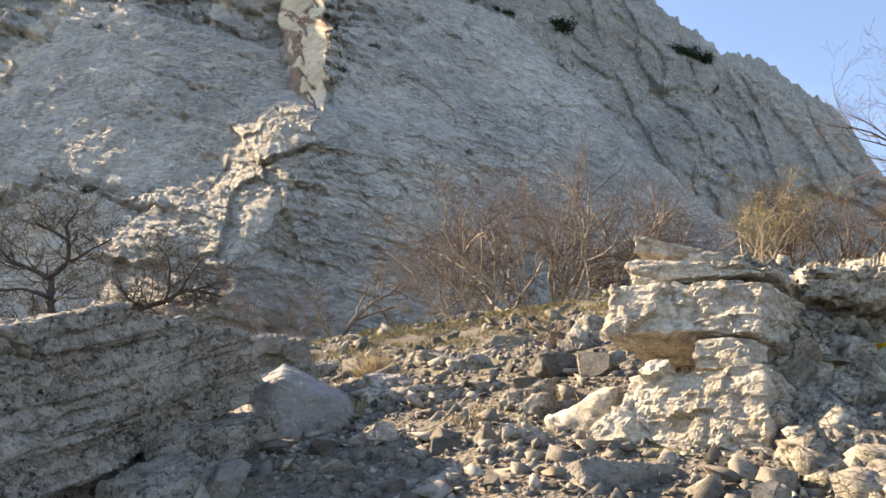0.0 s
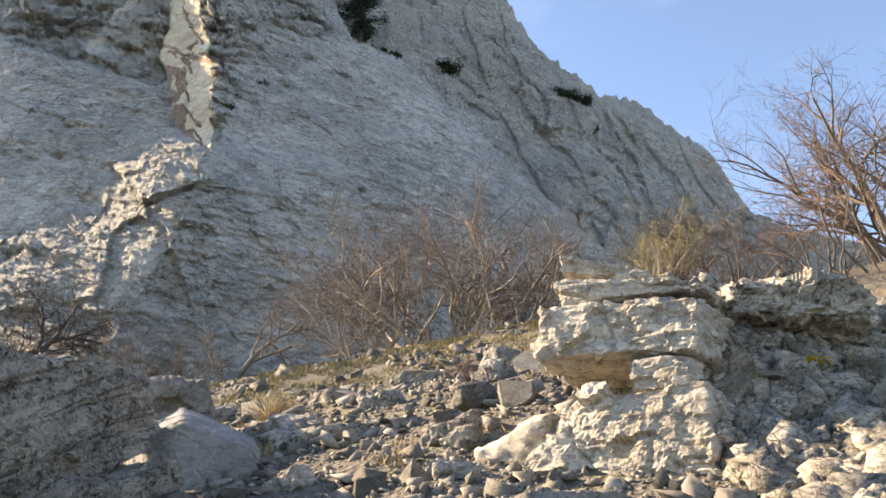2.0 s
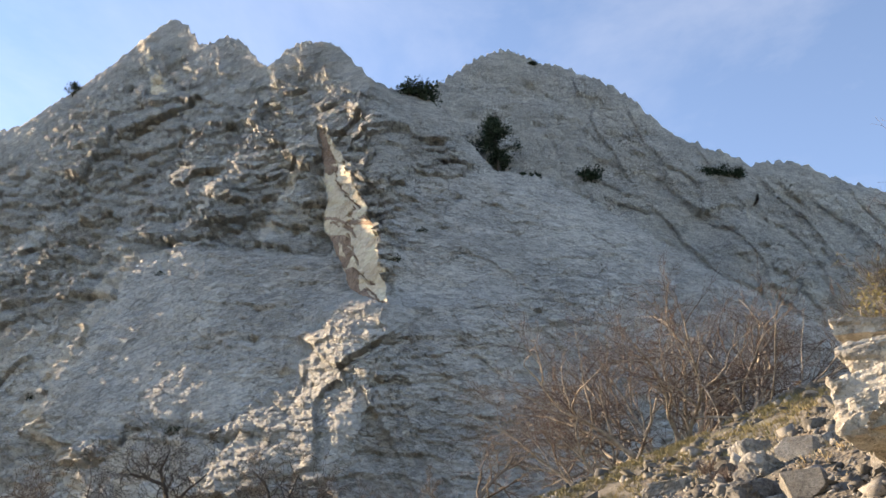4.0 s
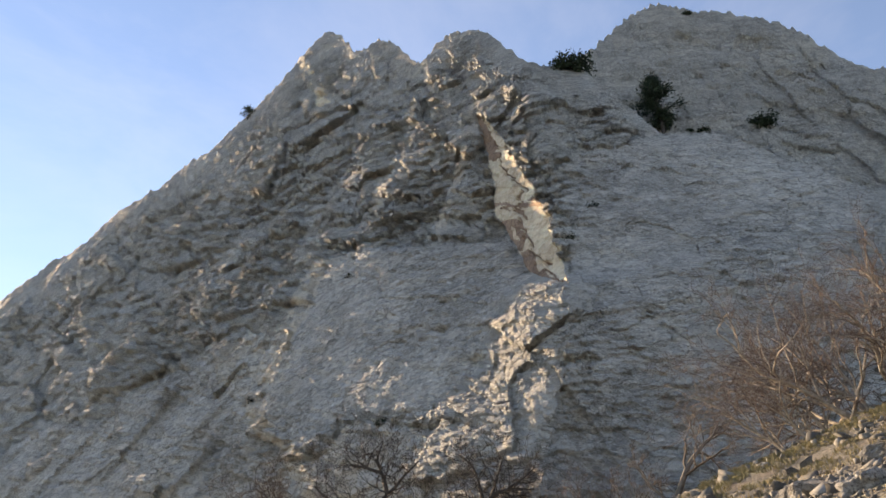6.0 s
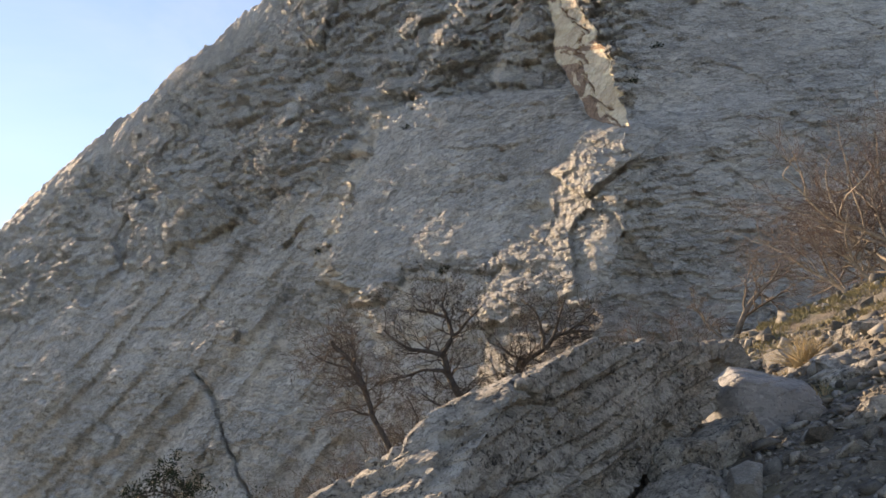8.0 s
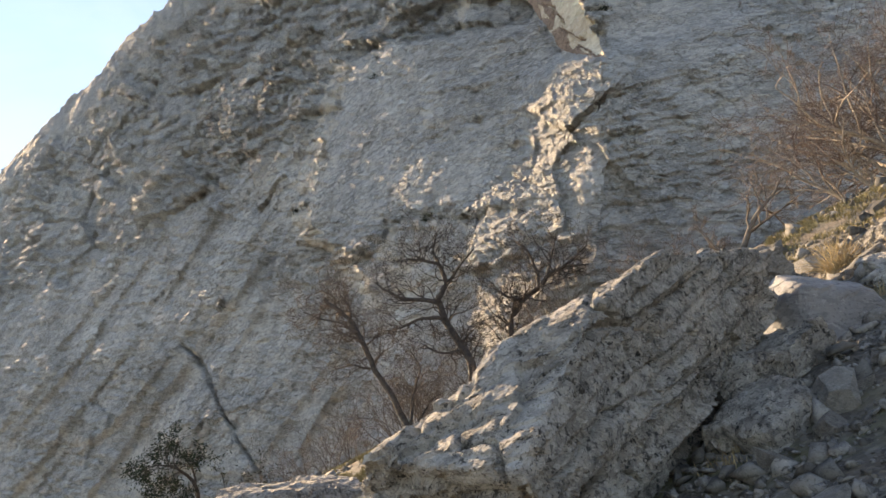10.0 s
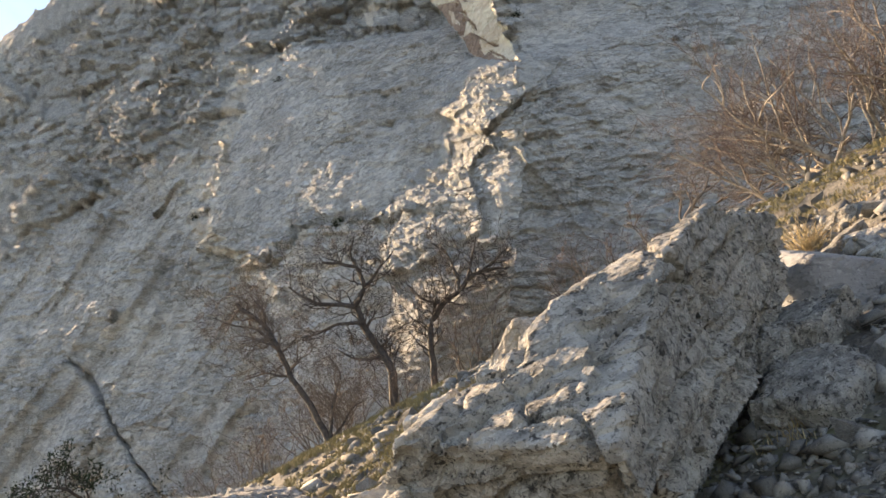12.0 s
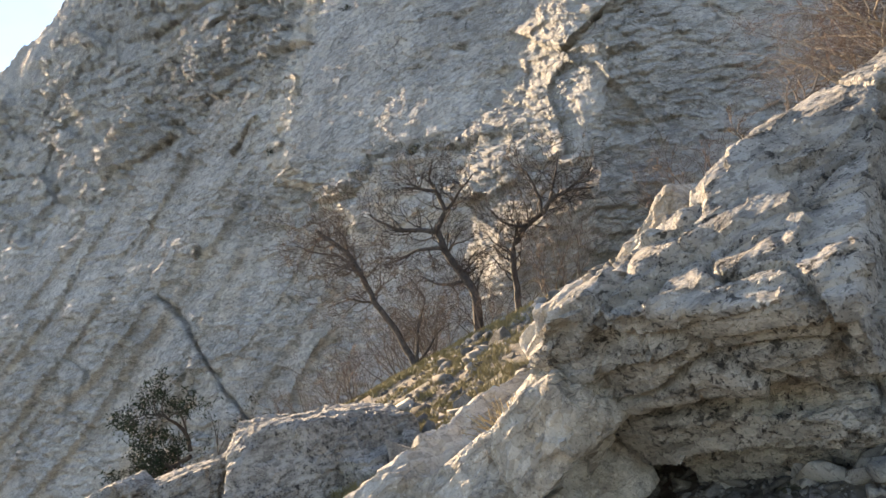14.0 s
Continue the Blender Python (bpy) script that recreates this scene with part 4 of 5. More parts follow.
    for k, (x, y, z, s) in enumerate(((-10.3, 9.7, 1.13, 0.55), (-11.2, 9.2, 1.05, 0.60), (-7.5, 9.9, 1.11, 0.35), (-6.6, 8.8, 0.80, 0.40))):
        rock("slope_rock", (x, y, z - 0.15 - s * 0.3), (s * 1.3, s, s * 0.8), (0, -8, 20 + 25 * k), SLAB, 150 + k, "grey limestone rock bedded in the lower slope", 0.03, 8, 0.25, 0.04, 1.8, 1, 0.4, 1.0, "rocks of the lower slope")
    rock("low_ledge", (-17.0, 18.6, 0.1), (3.2, 1.5, 1.0), (0, -8, 30), SLAB, 33, "broken grey limestone ledge on the lower slope", 0.08, 6, 0.2, 0.1, 0.9)


build_big_rocks()


# ---- trees and shrubs ----
def tubes(lines, sides):
    """lines: (points, radii) pairs; one mesh array of tapered tubes."""
    verts, faces, base = [], [], 0
    ring = np.arange(sides) * 2 * np.pi / sides
    for pts, rad in lines:
        pts, rad = np.asarray(pts), np.asarray(rad)
        t = np.gradient(pts, axis=0)
        t /= np.linalg.norm(t, axis=1)[:, None] + 1e-9
        ref = np.where(np.abs(t[:, 2:3]) > 0.9, np.array([[1.0, 0, 0]]), np.array([[0, 0, 1.0]]))
        a = np.cross(t, ref)
        a /= np.linalg.norm(a, axis=1)[:, None] + 1e-9
        b = np.cross(t, a)
        circ = a[:, None, :] * np.cos(ring)[None, :, None] + b[:, None, :] * np.sin(ring)[None, :, None]
        verts.append((pts[:, None, :] + circ * rad[:, None, None]).reshape(-1, 3))
        k = len(pts)
        i = np.arange(k - 1)[:, None] * sides + np.arange(sides)[None, :]
        j = np.arange(k - 1)[:, None] * sides + (np.arange(sides)[None, :] + 1) % sides
        faces.append(np.stack([i, j, j + sides, i + sides], 2).reshape(-1, 4) + base)
        base += k * sides
    return np.concatenate(verts), np.concatenate(faces)


def grow(rng, start, way, length, radius, level, spec, out, least=0.0034):
    """One branch and its children. spec by level: children, length share, angle, wiggle, lift."""
    steps = (9, 6, 4, 3, 3)[min(level, 4)]
    kids, share, angle, wiggle, lift = spec[min(level, len(spec) - 1)]
    p, d = Vector(start), Vector(way).normalized()
    pts, rad = [p.copy()], [radius]
    for k in range(steps):
        d = (d + Vector((rng.gauss(0, wiggle), rng.gauss(0, wiggle), rng.gauss(0, wiggle) + lift))).normalized()
        p = p + d * (length / steps)
        pts.append(p.copy())
        rad.append(max(radius * (1 - 0.80 * (k + 1) / steps), least))
    out[level].append((np.array([q[:] for q in pts]), np.array(rad)))
    if level >= len(spec) - 1:
        return
    for c in range(kids):
        f = 0.22 + 0.78 * (c + rng.random()) / kids
        at = min(int(f * steps), steps - 1)
        q = pts[at].lerp(pts[at + 1], f * steps - at if f * steps - at < 1 else 1)
        axis = (pts[at + 1] - pts[at]).normalized()
        side = axis.cross(Vector((rng.gauss(0, 1), rng.gauss(0, 1), rng.gauss(0, 1)))).normalized()
        a = radians(angle) * rng.uniform(0.6, 1.3)
        grow(rng, q, axis * math.cos(a) + side * math.sin(a), length * share * rng.uniform(0.6, 1.2) * (1.15 - 0.5 * f), rad[at] * 0.62, level + 1, spec, out, least)


def bare_tree(name, at, stems, spec, bark, twig, seed, label, category="tree", thick_levels=2, group=""):
    """stems: (offset, way, length, radius). Each stem with its limbs is one part, the fine twigs another."""
    rng = random.Random(seed)
    root = new(name)
    root.location = at
    tagged(root, label, category, group)
    every = [[] for _ in range(len(spec))]
    for off, way, length, radius in stems:
        out = [[] for _ in range(len(spec))]
        grow(rng, off, way, length, radius, 0, spec, out)
        v, f = tubes([x for lev in out[:thick_levels] for x in lev], 6)
        part("trunk" if len(stems) == 1 else "stem", smooth(quick_mesh("stem", v, f)), bark, root)
        for k, lev in enumerate(out):
            every[k] += lev
    twigs = [x for lev in every[thick_levels:] for x in lev]
    if twigs:
        v, f = tubes(twigs, 3)
        tagged(part("crown", quick_mesh("crown", v, f), twig, root, "bare tangled twigs"), kind="stuff")
    return root, every


GNARL = ((5, 0.66, 48, 0.30, 0.03), (4, 0.66, 46, 0.32, 0.02), (2, 0.65, 44, 0.30, 0.01), (0, 0.5, 40, 0.25, 0))


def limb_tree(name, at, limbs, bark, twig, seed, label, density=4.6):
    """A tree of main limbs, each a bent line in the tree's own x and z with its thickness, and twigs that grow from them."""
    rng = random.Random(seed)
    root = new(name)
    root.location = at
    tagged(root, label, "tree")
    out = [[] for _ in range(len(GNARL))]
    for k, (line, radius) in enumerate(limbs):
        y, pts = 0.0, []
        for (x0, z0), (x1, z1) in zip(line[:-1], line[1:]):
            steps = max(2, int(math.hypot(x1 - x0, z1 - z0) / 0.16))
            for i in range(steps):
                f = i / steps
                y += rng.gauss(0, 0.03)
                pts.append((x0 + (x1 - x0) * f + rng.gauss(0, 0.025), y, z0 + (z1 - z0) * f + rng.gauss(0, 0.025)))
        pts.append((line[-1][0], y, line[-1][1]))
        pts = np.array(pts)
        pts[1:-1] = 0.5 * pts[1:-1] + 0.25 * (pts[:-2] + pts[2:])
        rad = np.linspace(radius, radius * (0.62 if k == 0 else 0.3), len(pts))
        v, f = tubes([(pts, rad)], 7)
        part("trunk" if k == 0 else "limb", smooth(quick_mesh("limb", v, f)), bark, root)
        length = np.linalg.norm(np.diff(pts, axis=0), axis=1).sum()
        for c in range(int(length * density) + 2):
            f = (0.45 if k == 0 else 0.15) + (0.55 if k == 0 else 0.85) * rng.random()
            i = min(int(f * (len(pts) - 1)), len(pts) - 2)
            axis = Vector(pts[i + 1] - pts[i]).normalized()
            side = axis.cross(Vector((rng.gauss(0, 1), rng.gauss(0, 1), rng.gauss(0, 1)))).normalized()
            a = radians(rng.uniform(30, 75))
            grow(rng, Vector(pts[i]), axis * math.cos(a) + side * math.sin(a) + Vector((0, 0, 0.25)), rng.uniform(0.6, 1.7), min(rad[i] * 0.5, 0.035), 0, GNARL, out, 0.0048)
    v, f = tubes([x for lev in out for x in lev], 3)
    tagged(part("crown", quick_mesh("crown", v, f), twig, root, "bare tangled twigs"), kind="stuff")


def fan(rng, n, spread, length, radius, foot, lean=(0, 0)):
    out = []
    for _ in range(n):
        a, s = rng.uniform(0, 2 * math.pi), rng.uniform(0.15, 1.0) * spread
        way = (math.cos(a) * s + lean[0], math.sin(a) * s + lean[1], 1)
        out.append(((math.cos(a) * foot * s, math.sin(a) * foot * s, -0.1), way, length * rng.uniform(0.7, 1.1), radius * rng.uniform(0.6, 1.15)))
    return out


def leaf_cloud(rng, lines, count, size, spread):
    """Small leaf blades scattered along twigs."""
    verts, faces = [], []
    pool = [q for pts, _ in lines for q in pts[1:]]
    for k in range(count):
        c = Vector(rng.choice(pool)) + Vector((rng.gauss(0, spread), rng.gauss(0, spread), rng.gauss(0, spread)))
        a = Vector((rng.gauss(0, 1), rng.gauss(0, 1), rng.gauss(0, 1))).normalized() * size * rng.uniform(0.6, 1.4)
        b = a.cross(Vector((rng.gauss(0, 1), rng.gauss(0, 1), rng.gauss(0, 1)))).normalized() * size * 0.35
        i = len(verts)
        verts += [(c - a)[:], (c + b)[:], (c + a)[:], (c - b)[:]]
        faces.append((i, i + 1, i + 2, i + 3))
    return quick_mesh("leaves", verts, faces)


def on_ground(x, y, sink=0.03):
    return (x, y, gz(x, y) - sink)


SHRUB = ((9, 0.60, 40, 0.15, 0.03), (7, 0.58, 44, 0.2, 0.01), (4, 0.60, 46, 0.25, 0.01), (0, 0.5, 40, 0.2, 0.02))
TWISTED = ((7, 0.72, 52, 0.30, 0.02), (6, 0.62, 50, 0.36, 0.03), (6, 0.58, 48, 0.34, 0.03), (4, 0.5, 45, 0.3, 0.02), (0, 0.5, 40, 0.3, 0.0))
BRUSH = ((6, 0.6, 38, 0.16, 0.02), (5, 0.55, 42, 0.2, 0.02), (0, 0.5, 40, 0.22, 0.0))


def build_shrubs():
    r = random.Random(4)
    bare_tree("hornbeam_shrub", on_ground(2.9, 20.0), fan(r, 19, 1.5, 4.3, 0.085, 0.8), SHRUB, BARK_PALE, TWIG_RED, 41,
              "bare many-stemmed shrub with grey trunks and reddish twigs", "shrub")
    bare_tree("hornbeam_shrub", on_ground(1.3, 20.3), fan(r, 9, 0.9, 3.4, 0.055, 0.5, (-0.4, 0)), SHRUB, BARK_PALE, TWIG_RED, 42,
              "smaller bare many-stemmed shrub leaning over the slope", "shrub")
    bare_tree("dark_shrub", on_ground(5.6, 23.5), fan(r, 8, 0.6, 3.4, 0.05, 0.6), SHRUB, BARK_GREY, TWIG_GREY, 43,
              "dull grey-brown leafless shrub behind the outcrop", "shrub")
    bare_tree("dark_shrub", on_ground(9.0, 20.0), fan(r, 9, 0.8, 2.4, 0.04, 0.9), SHRUB, BARK_DARK, TWIG_DARK, 44,
              "low dark leafless thicket at the top of the slope", "shrub")
    bare_tree("sapling", on_ground(-2.1, 17.6), [((0, 0, -0.1), (0.55, 0, 1), 2.5, 0.075), ((0, 0, -0.1), (-0.35, 0.2, 1), 1.3, 0.045)], ((8, 0.55, 40, 0.12, 0.03), (7, 0.5, 42, 0.2, 0.0), (6, 0.55, 44, 0.22, 0.0), (0, 0.5, 40, 0.2, 0)), BARK_GREY, TWIG_GREY, 45,
              "slender leaning sapling with forked bare branches", "tree", 1)
    bare_tree("red_brush", on_ground(-3.6, 18.6), fan(r, 14, 1.0, 1.5, 0.02, 0.9), BRUSH, TWIG_RED, TWIG_RED, 46,
              "low reddish leafless brush beside the sapling", "shrub", 1)
    # right edge of the slope
    bare_tree("slope_tree", on_ground(12.4, 15.0), [((0, 0, -0.2), (-0.55, 0.1, 1), 4.6, 0.13), ((0.5, 0.2, -0.2), (0.05, 0.1, 1), 5.2, 0.15), ((-0.3, 0, -0.2), (-1.3, -0.2, 0.8), 3.2, 0.07),
              ((0.9, -0.2, -0.2), (0.5, 0, 1), 4.4, 0.12), ((0.2, -0.2, -0.2), (-0.2, -0.5, 1), 3.6, 0.07)], SHRUB, BARK_GREY, TWIG_RED, 47,
              "large leafless tree with pale leaning stems and reddish twigs", "tree")
    bare_tree("slope_tree", on_ground(14.5, 18.5), fan(r, 7, 0.5, 5.0, 0.09, 0.8), SHRUB, BARK_GREY, TWIG_RED, 48,
              "leafless reddish tree at the edge of the slope", "tree")
    bare_tree("red_brush", on_ground(8.3, 15.8), fan(r, 16, 1.2, 1.7, 0.02, 1.0), BRUSH, TWIG_RED, TWIG_RED, 49, "low reddish leafless brush under the trees", "shrub", 1)
    for k, (x, y, s) in enumerate(((9.6, 14.2, 1.9), (10.9, 13.6, 2.1), (7.6, 17.6, 1.9))):
        bare_tree("red_brush", on_ground(x, y), fan(r, 16, 1.2, s, 0.028, 1.0), BRUSH, BARK_GREY, TWIG_RED, 70 + k, "tall reddish leafless brush at the top of the slope", "shrub", 1)
    root, out = bare_tree("budding_bush", on_ground(6.2, 14.9), fan(r, 9, 0.55, 1.9, 0.03, 0.4), BRUSH, BARK_PALE, TWIG_GREY, 50,
                          "slim bush with fresh yellow-green buds", "shrub")
    part("leaves", leaf_cloud(random.Random(1), out[1] + out[2], 2600, 0.022, 0.05), BUD, root, "yellow-green buds")
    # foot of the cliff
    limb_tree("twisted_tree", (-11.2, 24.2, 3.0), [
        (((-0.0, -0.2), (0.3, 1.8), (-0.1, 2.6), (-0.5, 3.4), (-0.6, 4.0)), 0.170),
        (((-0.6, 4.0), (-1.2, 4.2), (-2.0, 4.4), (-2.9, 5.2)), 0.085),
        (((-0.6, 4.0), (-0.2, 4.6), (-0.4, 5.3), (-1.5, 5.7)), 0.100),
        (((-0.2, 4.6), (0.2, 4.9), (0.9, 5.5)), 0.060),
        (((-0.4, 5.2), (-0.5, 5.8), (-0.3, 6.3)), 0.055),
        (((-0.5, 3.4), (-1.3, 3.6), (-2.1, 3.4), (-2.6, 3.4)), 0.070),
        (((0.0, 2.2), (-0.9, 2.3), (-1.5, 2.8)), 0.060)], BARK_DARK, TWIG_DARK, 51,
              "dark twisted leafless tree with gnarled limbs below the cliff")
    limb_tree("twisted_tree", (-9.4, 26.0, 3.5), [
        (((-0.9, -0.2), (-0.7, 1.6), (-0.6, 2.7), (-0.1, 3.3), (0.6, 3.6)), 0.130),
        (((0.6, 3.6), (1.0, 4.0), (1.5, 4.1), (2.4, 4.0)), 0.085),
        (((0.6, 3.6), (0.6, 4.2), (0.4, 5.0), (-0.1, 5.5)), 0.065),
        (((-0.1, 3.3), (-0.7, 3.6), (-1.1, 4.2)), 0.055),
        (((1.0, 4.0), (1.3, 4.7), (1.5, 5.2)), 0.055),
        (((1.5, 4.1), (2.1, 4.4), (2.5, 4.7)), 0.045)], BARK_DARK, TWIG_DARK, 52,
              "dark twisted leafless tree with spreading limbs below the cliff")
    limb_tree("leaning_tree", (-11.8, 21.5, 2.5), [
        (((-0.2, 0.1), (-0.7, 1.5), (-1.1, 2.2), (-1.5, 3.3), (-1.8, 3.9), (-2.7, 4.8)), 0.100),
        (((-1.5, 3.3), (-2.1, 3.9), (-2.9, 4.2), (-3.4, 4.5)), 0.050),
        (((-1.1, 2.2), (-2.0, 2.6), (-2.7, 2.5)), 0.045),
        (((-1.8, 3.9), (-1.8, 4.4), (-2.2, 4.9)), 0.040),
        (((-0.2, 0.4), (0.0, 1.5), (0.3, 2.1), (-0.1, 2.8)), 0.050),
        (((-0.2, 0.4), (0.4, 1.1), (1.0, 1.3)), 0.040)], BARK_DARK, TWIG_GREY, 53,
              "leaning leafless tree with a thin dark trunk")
    for k, (x, y, s) in enumerate(((-14.6, 22.8, 1.9), (-16.4, 23.6, 1.8), (-10.2, 23.0, 1.8), (-13.2, 23.4, 2.2), (-18.3, 25.0, 1.5), (-12.0, 22.4, 2.0), (-8.6, 25.2, 2.2), (-14.0, 25.5, 2.4))):
        bare_tree("brown_brush", on_ground(x, y), fan(r, 14, 1.1, s, 0.02, 0.9), BRUSH, TWIG_GREY, TWIG_RED if k % 2 == 0 else TWIG_GREY, 60 + k, "tangled brown leafless brush at the foot of the cliff", "shrub", 1, "brush below the cliff")
    root, out = bare_tree("juniper", on_ground(-22.3, 24.3), [((0, 0, -0.3), (-0.15, 0, 1), 4.2, 0.16), ((0, 0, 1.2), (-1.0, 0, 0.8), 2.6, 0.09), ((0, 0, 1.4), (0.25, 0, 1), 2.6, 0.09), ((0, 0, 0.4), (-1, 0, 0.3), 2.0, 0.06)], TWISTED, BARK_DARK, TWIG_DARK, 55,
                          "dark green juniper clinging to the foot of the cliff", "tree", 2)
    part("foliage", leaf_cloud(random.Random(2), out[2] + out[3], 7000, 0.07, 0.10), NEEDLE, root, "dark green foliage")


build_shrubs()


# ---- evergreens on the rock ----
def cliff_point(az, el, dist):
    a, e = radians(az), radians(el)
    return Vector((math.sin(a) * math.cos(e), math.cos(a) * math.cos(e), math.sin(e))) * dist + Vector((0, 0, 1.6))


bpy.context.view_layer.update()
GRAPH = bpy.context.evaluated_depsgraph_get()


def rock_face(az, el):
    """The place where the rock is met in that direction from the start of the walk."""
    way = cliff_point(az, el, 1) - Vector((0, 0, 1.6))
    hit, place, normal, _, _, _ = scene.ray_cast(GRAPH, Vector((0, 0, 1.6)) + way * 28, way)
    return place if hit else cliff_point(az, el, 60)


def pine(az, el, height, width, seed, label):
    rng = random.Random(seed)
    base = rock_face(az, el)
    root = new("pine_tree")
    root.location = base
    tagged(root, label, "tree")
    trunk = [(np.array([[0, 0, -0.6], [0.1, 0, height * 0.35], [-0.05, 0, height * 0.7], [-0.1, 0, height * 0.97]]), np.array([0.26, 0.2, 0.12, 0.03]) * height / 8)]
    clumps = []
    for k in range(34):
        f = 0.12 + 0.86 * (k / 33) ** 0.9
        reach = width * (0.75 + 0.45 * math.sin(f * 9 + seed)) * (1.05 - f) ** 0.55 * rng.uniform(0.55, 1.05)
        a = rng.uniform(0, 2 * math.pi)
        p0 = np.array([0, 0, height * f * 0.93])
        p1 = p0 + np.array([math.cos(a) * reach, math.sin(a) * reach, height * 0.03 * rng.uniform(-1, 2)])
        trunk.append((np.array([p0, p0 * 0.4 + p1 * 0.6 + [0, 0, 0.1], p1]), np.array([0.06, 0.04, 0.015]) * height / 8))
        for c in range(8):
            q = p0 + (p1 - p0) * rng.uniform(0.35, 1.05)
            clumps.append((np.array([q, q + [rng.gauss(0, 0.25), rng.gauss(0, 0.25), rng.gauss(0.1, 0.12)]]), None))
    v, f = tubes(trunk, 5)
    part("trunk", smooth(quick_mesh("trunk", v, f)), BARK_DARK, root)
    part("foliage", leaf_cloud(rng, clumps, 5500, 0.17 * height / 8, 0.26 * height / 8), NEEDLE, root, "dark green needle clumps")


def rock_bush(az, el, wide, tall, seed, count=1500):
    rng = random.Random(seed)
    root = new("rock_bush")
    root.location = rock_face(az, el)
    tagged(root, "dark evergreen bush growing out of the cliff", "bush", "bushes on the cliff")
    out = [[] for _ in range(3)]
    for k in range(9):
        a = rng.uniform(-1.2, 1.2)
        grow(rng, (0, 0.3, -0.2), (math.sin(a) * wide, -0.5, tall * math.cos(a) + 0.05), math.hypot(wide * math.sin(a), tall * math.cos(a)) * 0.9, 0.07, 0, BRUSH, out)
    v, f = tubes([x for lev in out for x in lev], 4)
    part("branches", quick_mesh("branches", v, f), BARK_DARK, root)
    part("foliage", leaf_cloud(rng, out[1] + out[2], count, 0.14 * (wide + tall) / 2.5, 0.22 * (wide + tall) / 2.5), NEEDLE, root, "dark green foliage")


def build_evergreens():
    pine(-0.1, 35.0, 9.0, 4.4, 3, "dark green pine standing alone on the cliff edge")
    pine(-35.5, 38.1, 3.0, 2.0, 4, "small dark pine on the ridge of the cliff")
    for k, (az, el, wide, tall) in enumerate(((7.2, 33.9, 2.5, 0.7), (17.2, 32.2, 2.4, 0.7), (18.3, 31.7, 1.6, 1.3), (-7.3, 40.7, 1.9, 1.2), (4.2, 42.2, 0.9, 0.7), (2.9, 34.6, 0.9, 0.5), (1.9, 34.8, 0.7, 0.5))):
        rock_bush(az, el, wide, tall, 80 + k)
    for k, (az, el) in enumerate(((-7.6, 31.2), (-34.0, 19.0), (-25.0, 17.4), (-9.8, 29.2), (-27.3, 27.5), (-3.4, 38.0))):
        rock_bush(az, el, 0.55, 0.4, 100 + k, 320)


build_evergreens()


# ---- loose stones ----
def hull_mesh(rng, flat=0.6):
    bm = bmesh.new()
    for _ in range(9):
        v = Vector((rng.gauss(0, 1), rng.gauss(0, 1), rng.gauss(0, 1))).normalized()
        v = Vector((v.x * rng.uniform(0.6, 1.1), v.y * rng.uniform(0.45, 0.85), v.z * flat * rng.uniform(0.6, 1.1)))
        bm.verts.new(v)
    res = bmesh.ops.convex_hull(bm, input=list(bm.verts))
    bmesh.ops.delete(bm, geom=[g for g in set(res["geom_interior"]) | set(res["geom_unused"]) if isinstance(g, bmesh.types.BMVert)], context="VERTS")
    bmesh.ops.triangulate(bm, faces=list(bm.faces))
    me = bpy.data.meshes.new("stone")
    bm.to_mesh(me)
    bm.free()
    return me


def keep_clear(x, y):
    """True where a large rock or the path of the walk takes the place of loose stones."""
    if -5.2 < x < -1.4 and abs((x + 3.3) - (y - 5.2) * 0.95) < 1.2 and y < 7.4:
        return True
    return y < 2.4


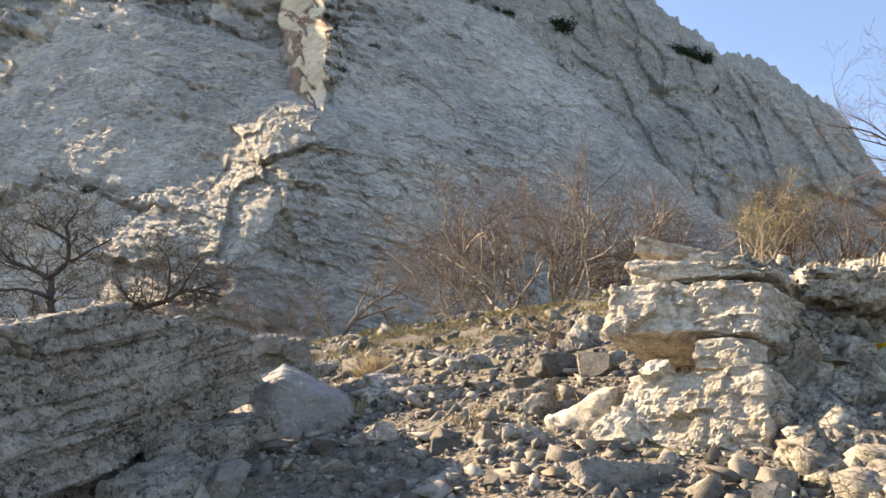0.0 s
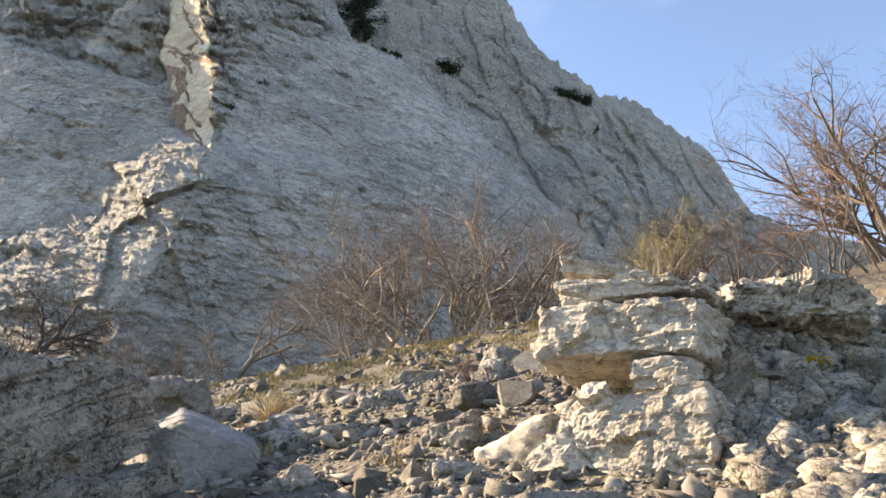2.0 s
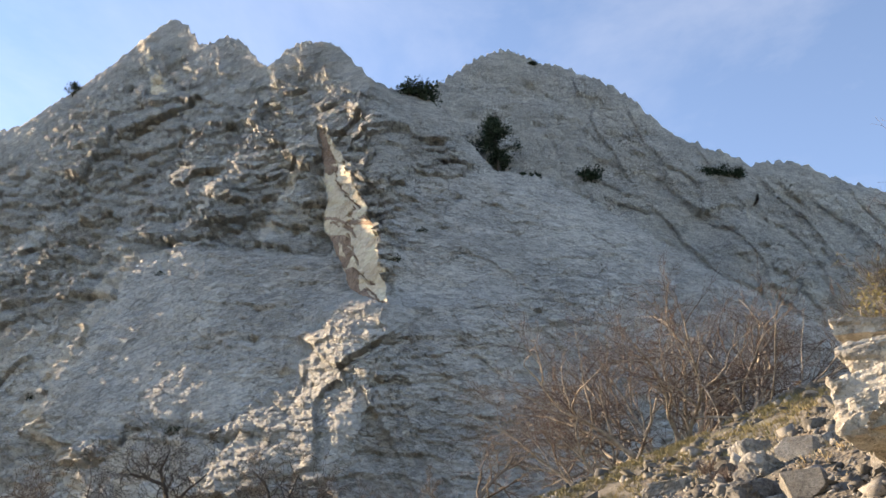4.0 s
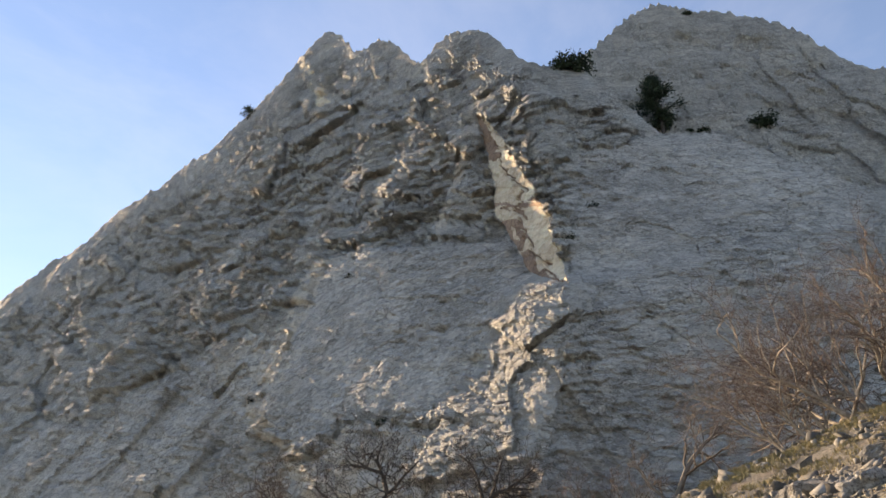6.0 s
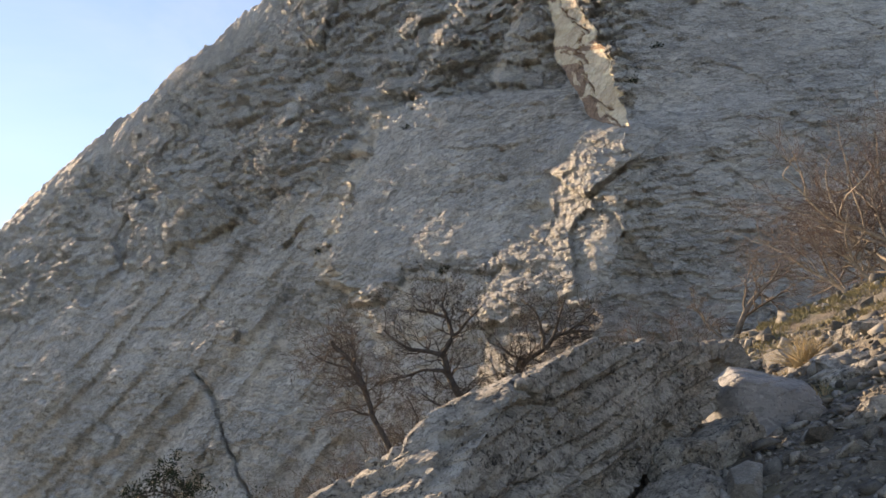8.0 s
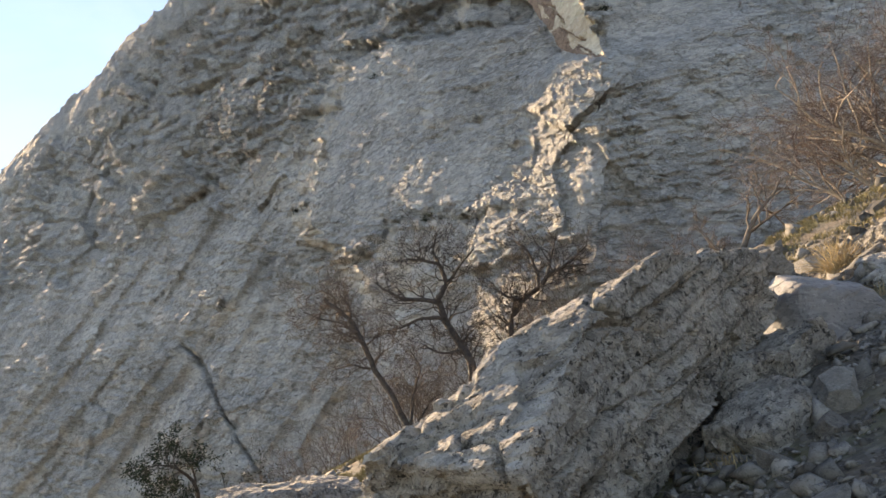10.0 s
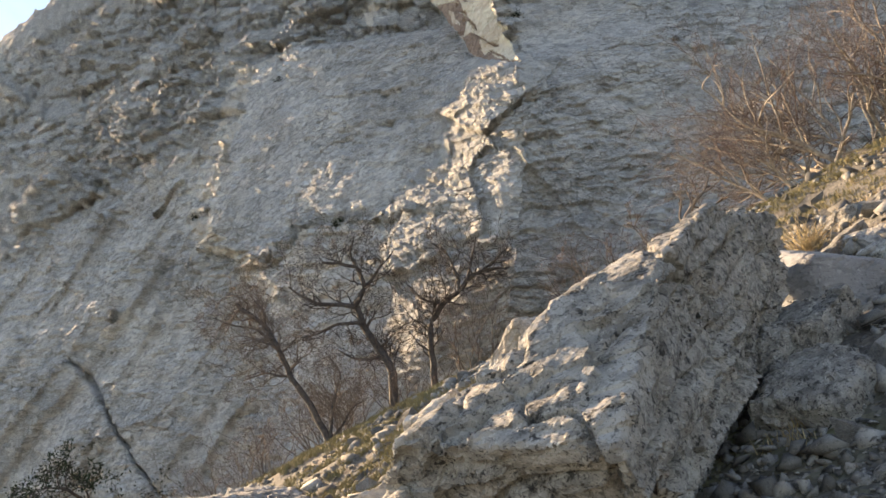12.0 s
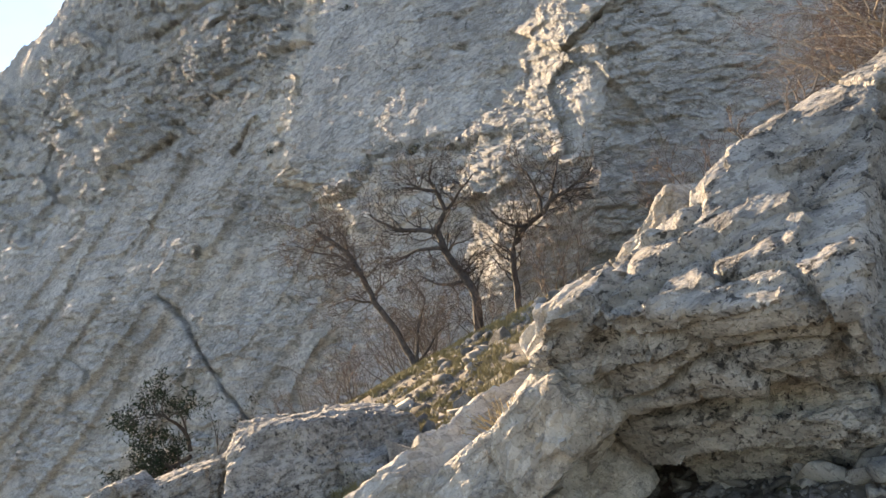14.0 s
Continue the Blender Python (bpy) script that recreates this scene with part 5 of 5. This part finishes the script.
def scatter():
    rng = random.Random(77)
    n = 0
    while n < 290:
        y = 3.8 + 12.5 * rng.random() ** 1.2
        x = rng.uniform(-0.42, 0.42) * (y + 2) + 0.3 if rng.random() < 0.75 else rng.uniform(-9.5, -3)
        if keep_clear(x, y) or (y > 12.5 and rng.random() < 0.4) or (x > 2.0 and y < 6.3):
            continue
        s = min(0.26, 0.062 * math.exp(rng.gauss(0.1, 0.55))) * (0.8 + 0.04 * y)
        ob = new("stone", CHUNKS[n % len(CHUNKS)])
        ob.parent = ground
        ob.matrix_world = Matrix.Translation((x, y, gz(x, y) + s * 0.22)) @ pose(0, 0, 0, rng.uniform(-25, 25), rng.uniform(-25, 25), rng.uniform(0, 360)) @ Matrix.Diagonal((s, s, s, 1))
        n += 1
    # gravel and small rubble, past counting
    kinds = [hull_mesh(rng, rng.uniform(0.5, 0.9)) for _ in range(12)]
    soup = [(np.array([v.co[:] for v in me.vertices]), np.array([p.vertices[:] for p in me.polygons])) for me in kinds]
    for me in kinds:
        bpy.data.meshes.remove(me)
    g = np.random.RandomState(5)
    total = 52000
    ys = 3.2 + 16.0 * g.rand(total) ** 1.45
    xs = np.where(g.rand(total) < 0.70, g.uniform(-0.5, 0.5, total) * (ys + 3) + 0.3, g.uniform(-0.75, -0.25, total) * (ys + 1))
    size = np.clip(0.016 * np.exp(g.normal(0.2, 0.8, total)), 0.009, 0.17) * (0.75 + 0.06 * ys)
    thin = fbm(np.stack([xs, ys, ys * 0], 1), 0.5, 3, 88)
    ok = ~((ys > 12) & (thin > 0.1)) & ~((xs > 2.2) & (ys > 3.7) & (ys < 6.2) & (g.rand(total) < 0.7))
    xs, ys, size = xs[ok], ys[ok], size[ok]
    zs = ground_z(xs, ys)
    verts, faces, base = [], [], 0
    for k, (v, f) in enumerate(soup):
        pick = np.arange(len(xs))[k::len(soup)]
        m = len(pick)
        a, t = g.uniform(0, 6.283, m), g.normal(0, 0.45, m)
        ca, sa, ct, st = np.cos(a), np.sin(a), np.cos(t), np.sin(t)
        x, y, z = v[:, 0][None], v[:, 1][None] * ct[:, None] - v[:, 2][None] * st[:, None], v[:, 1][None] * st[:, None] + v[:, 2][None] * ct[:, None]
        sz = size[pick][:, None]
        p = np.stack([(x * ca[:, None] - y * sa[:, None]) * sz + xs[pick][:, None], (x * sa[:, None] + y * ca[:, None]) * sz + ys[pick][:, None], z * sz + zs[pick][:, None] + 0.1 * sz], 2)
        verts.append(p.reshape(-1, 3))
        faces.append((f[None] + (np.arange(m) * len(v))[:, None, None] + base).reshape(-1, 3))
        base += m * len(v)
    rubble = part("scree_rubble", quick_mesh("scree_rubble", np.concatenate(verts), np.concatenate(faces)), GRAVEL)
    tagged(rubble, "loose angular limestone gravel covering the slope", "rubble", kind="stuff")


def grass_field(name, label, count, where, height, material, seed):
    g = np.random.RandomState(seed)
    x, y = where(g, count)
    z = ground_z(x, y) - 0.01
    n, per = len(x), 8
    a, lean = g.uniform(0, 6.283, (n, per)), g.uniform(0.1, 0.8, (n, per))
    h = height * g.uniform(0.5, 1.3, (n, per))
    px, py = x[:, None] + g.normal(0, 0.03, (n, per)), y[:, None] + g.normal(0, 0.03, (n, per))
    dx, dy = np.cos(a), np.sin(a)
    w = 0.004 * (1 + 0.05 * y[:, None])
    zz = np.repeat(z[:, None], per, 1)
    quad = [np.stack([px + dy * w, py - dx * w, zz], 2), np.stack([px - dy * w, py + dx * w, zz], 2),
            np.stack([px + dx * lean * h * 0.5 - dy * w * 0.6, py + dy * lean * h * 0.5 + dx * w * 0.6, zz + h * 0.6], 2),
            np.stack([px + dx * lean * h, py + dy * lean * h, zz + h], 2)]
    verts = np.stack(quad, 2).reshape(-1, 3)
    ob = part(name, quick_mesh(name, verts, np.arange(len(verts)).reshape(-1, 4)), material)
    tagged(ob, label, "grass", kind="stuff")


def build_grass():
    def crest(g, n):
        x, y = g.uniform(-3.5, 5.5, n), g.normal(16.5, 1.7, n)
        ok = fbm(np.stack([x, y, x * 0], 1), 0.8, 3, 14) > -0.15
        return x[ok], y[ok]

    def low(g, n):
        y = g.uniform(8, 23, n)
        x = -3.5 - 0.50 * (y - 4) + g.normal(0, 1.8, n)
        ok = fbm(np.stack([x, y, x * 0], 1), 0.8, 3, 15) > -0.1
        return x[ok], y[ok]

    def tufts(g, n):
        y = g.uniform(5, 15, n)
        x = g.uniform(-0.4, 0.4, n) * y
        ok = fbm(np.stack([x, y, x * 0], 1), 0.9, 3, 12) > 0.4
        return x[ok], y[ok]

    grass_field("crest_grass", "short green and dry grass along the top of the scree", 6000, crest, 0.08, GRASS, 1)
    grass_field("slope_grass", "thin green grass on the slope below the cliff", 15000, low, 0.11, GRASS, 2)
    grass_field("dry_tufts", "dry brown grass tufts between the stones", 4000, tufts, 0.09, STRAW, 3)


build_grass()
scatter()


# ---- small plants among the stones ----
def dry_bush(name, at, size, count, material, seed, label, category="plant"):
    rng = random.Random(seed)
    lines = []
    for _ in range(count):
        a, lean = rng.uniform(0, 6.283), rng.uniform(0.2, 1.3)
        way = Vector((math.cos(a) * lean, math.sin(a) * lean, 1)).normalized()
        p, pts = Vector((rng.gauss(0, size * 0.15), rng.gauss(0, size * 0.15), -0.02)), []
        for k in range(5):
            pts.append(p[:])
            way = (way + Vector((rng.gauss(0, 0.18), rng.gauss(0, 0.18), rng.gauss(-0.08, 0.15)))).normalized()
            p = p + way * size * rng.uniform(0.2, 0.34)
        lines.append((np.array(pts), np.linspace(0.006, 0.002, 5)))
    root = new(name)
    root.location = at
    tagged(root, label, category)
    v, f = tubes(lines, 3)
    tagged(part("tuft", quick_mesh("tuft", v, f), material, root), kind="stuff")
    return root, lines


def build_small_plants():
    dry_bush("dry_bush", on_ground(-0.75, 10.6), 0.42, 160, STRAW, 1, "dry brown thorny bush among the stones")
    dry_bush("dry_bush", on_ground(2.1, 13.4), 0.30, 110, TWIG_RED, 2, "dry reddish brown bush among the stones")
    dry_bush("dry_bush", on_ground(1.6, 10.2), 0.26, 110, TWIG_RED, 3, "low dry brown cushion of stems on the scree")
    dry_bush("dry_bush", on_ground(2.6, 11.2), 0.24, 110, STRAW, 4, "low dry straw-coloured cushion on the scree")
    dry_bush("dry_bush", (-4.25, 4.95, 1.12), 0.24, 120, STRAW, 5, "dry straw tuft in a cleft of the slab")
    dry_bush("dry_bush", (3.55, 5.6, 3.05), 0.14, 60, STRAW, 6, "small dry tuft in a crack of the bank")
    rng = random.Random(9)
    root, lines = dry_bush("yellow_flowers", (3.10, 5.42, 2.96), 0.11, 40, GRASS, 7, "clump of small bright yellow flowers in the rocks", "flower")
    verts, faces = [], []
    for _ in range(90):
        c = Vector((rng.gauss(0, 0.045), rng.gauss(0, 0.035), rng.uniform(0.04, 0.10)))
        for k in range(4):
            a = k * 1.571 + rng.uniform(0, 1)
            i = len(verts)
            u, w = Vector((math.cos(a), math.sin(a), rng.uniform(0.1, 0.5))) * 0.022, Vector((-math.sin(a), math.cos(a), 0)) * 0.011
            verts += [c[:], (c + u * 0.6 + w)[:], (c + u)[:], (c + u * 0.6 - w)[:]]
            faces.append((i, i + 1, i + 2, i + 3))
    tagged(part("blossom", quick_mesh("blossom", verts, faces), PETAL, root, "bright yellow petals"), kind="stuff")


build_small_plants()
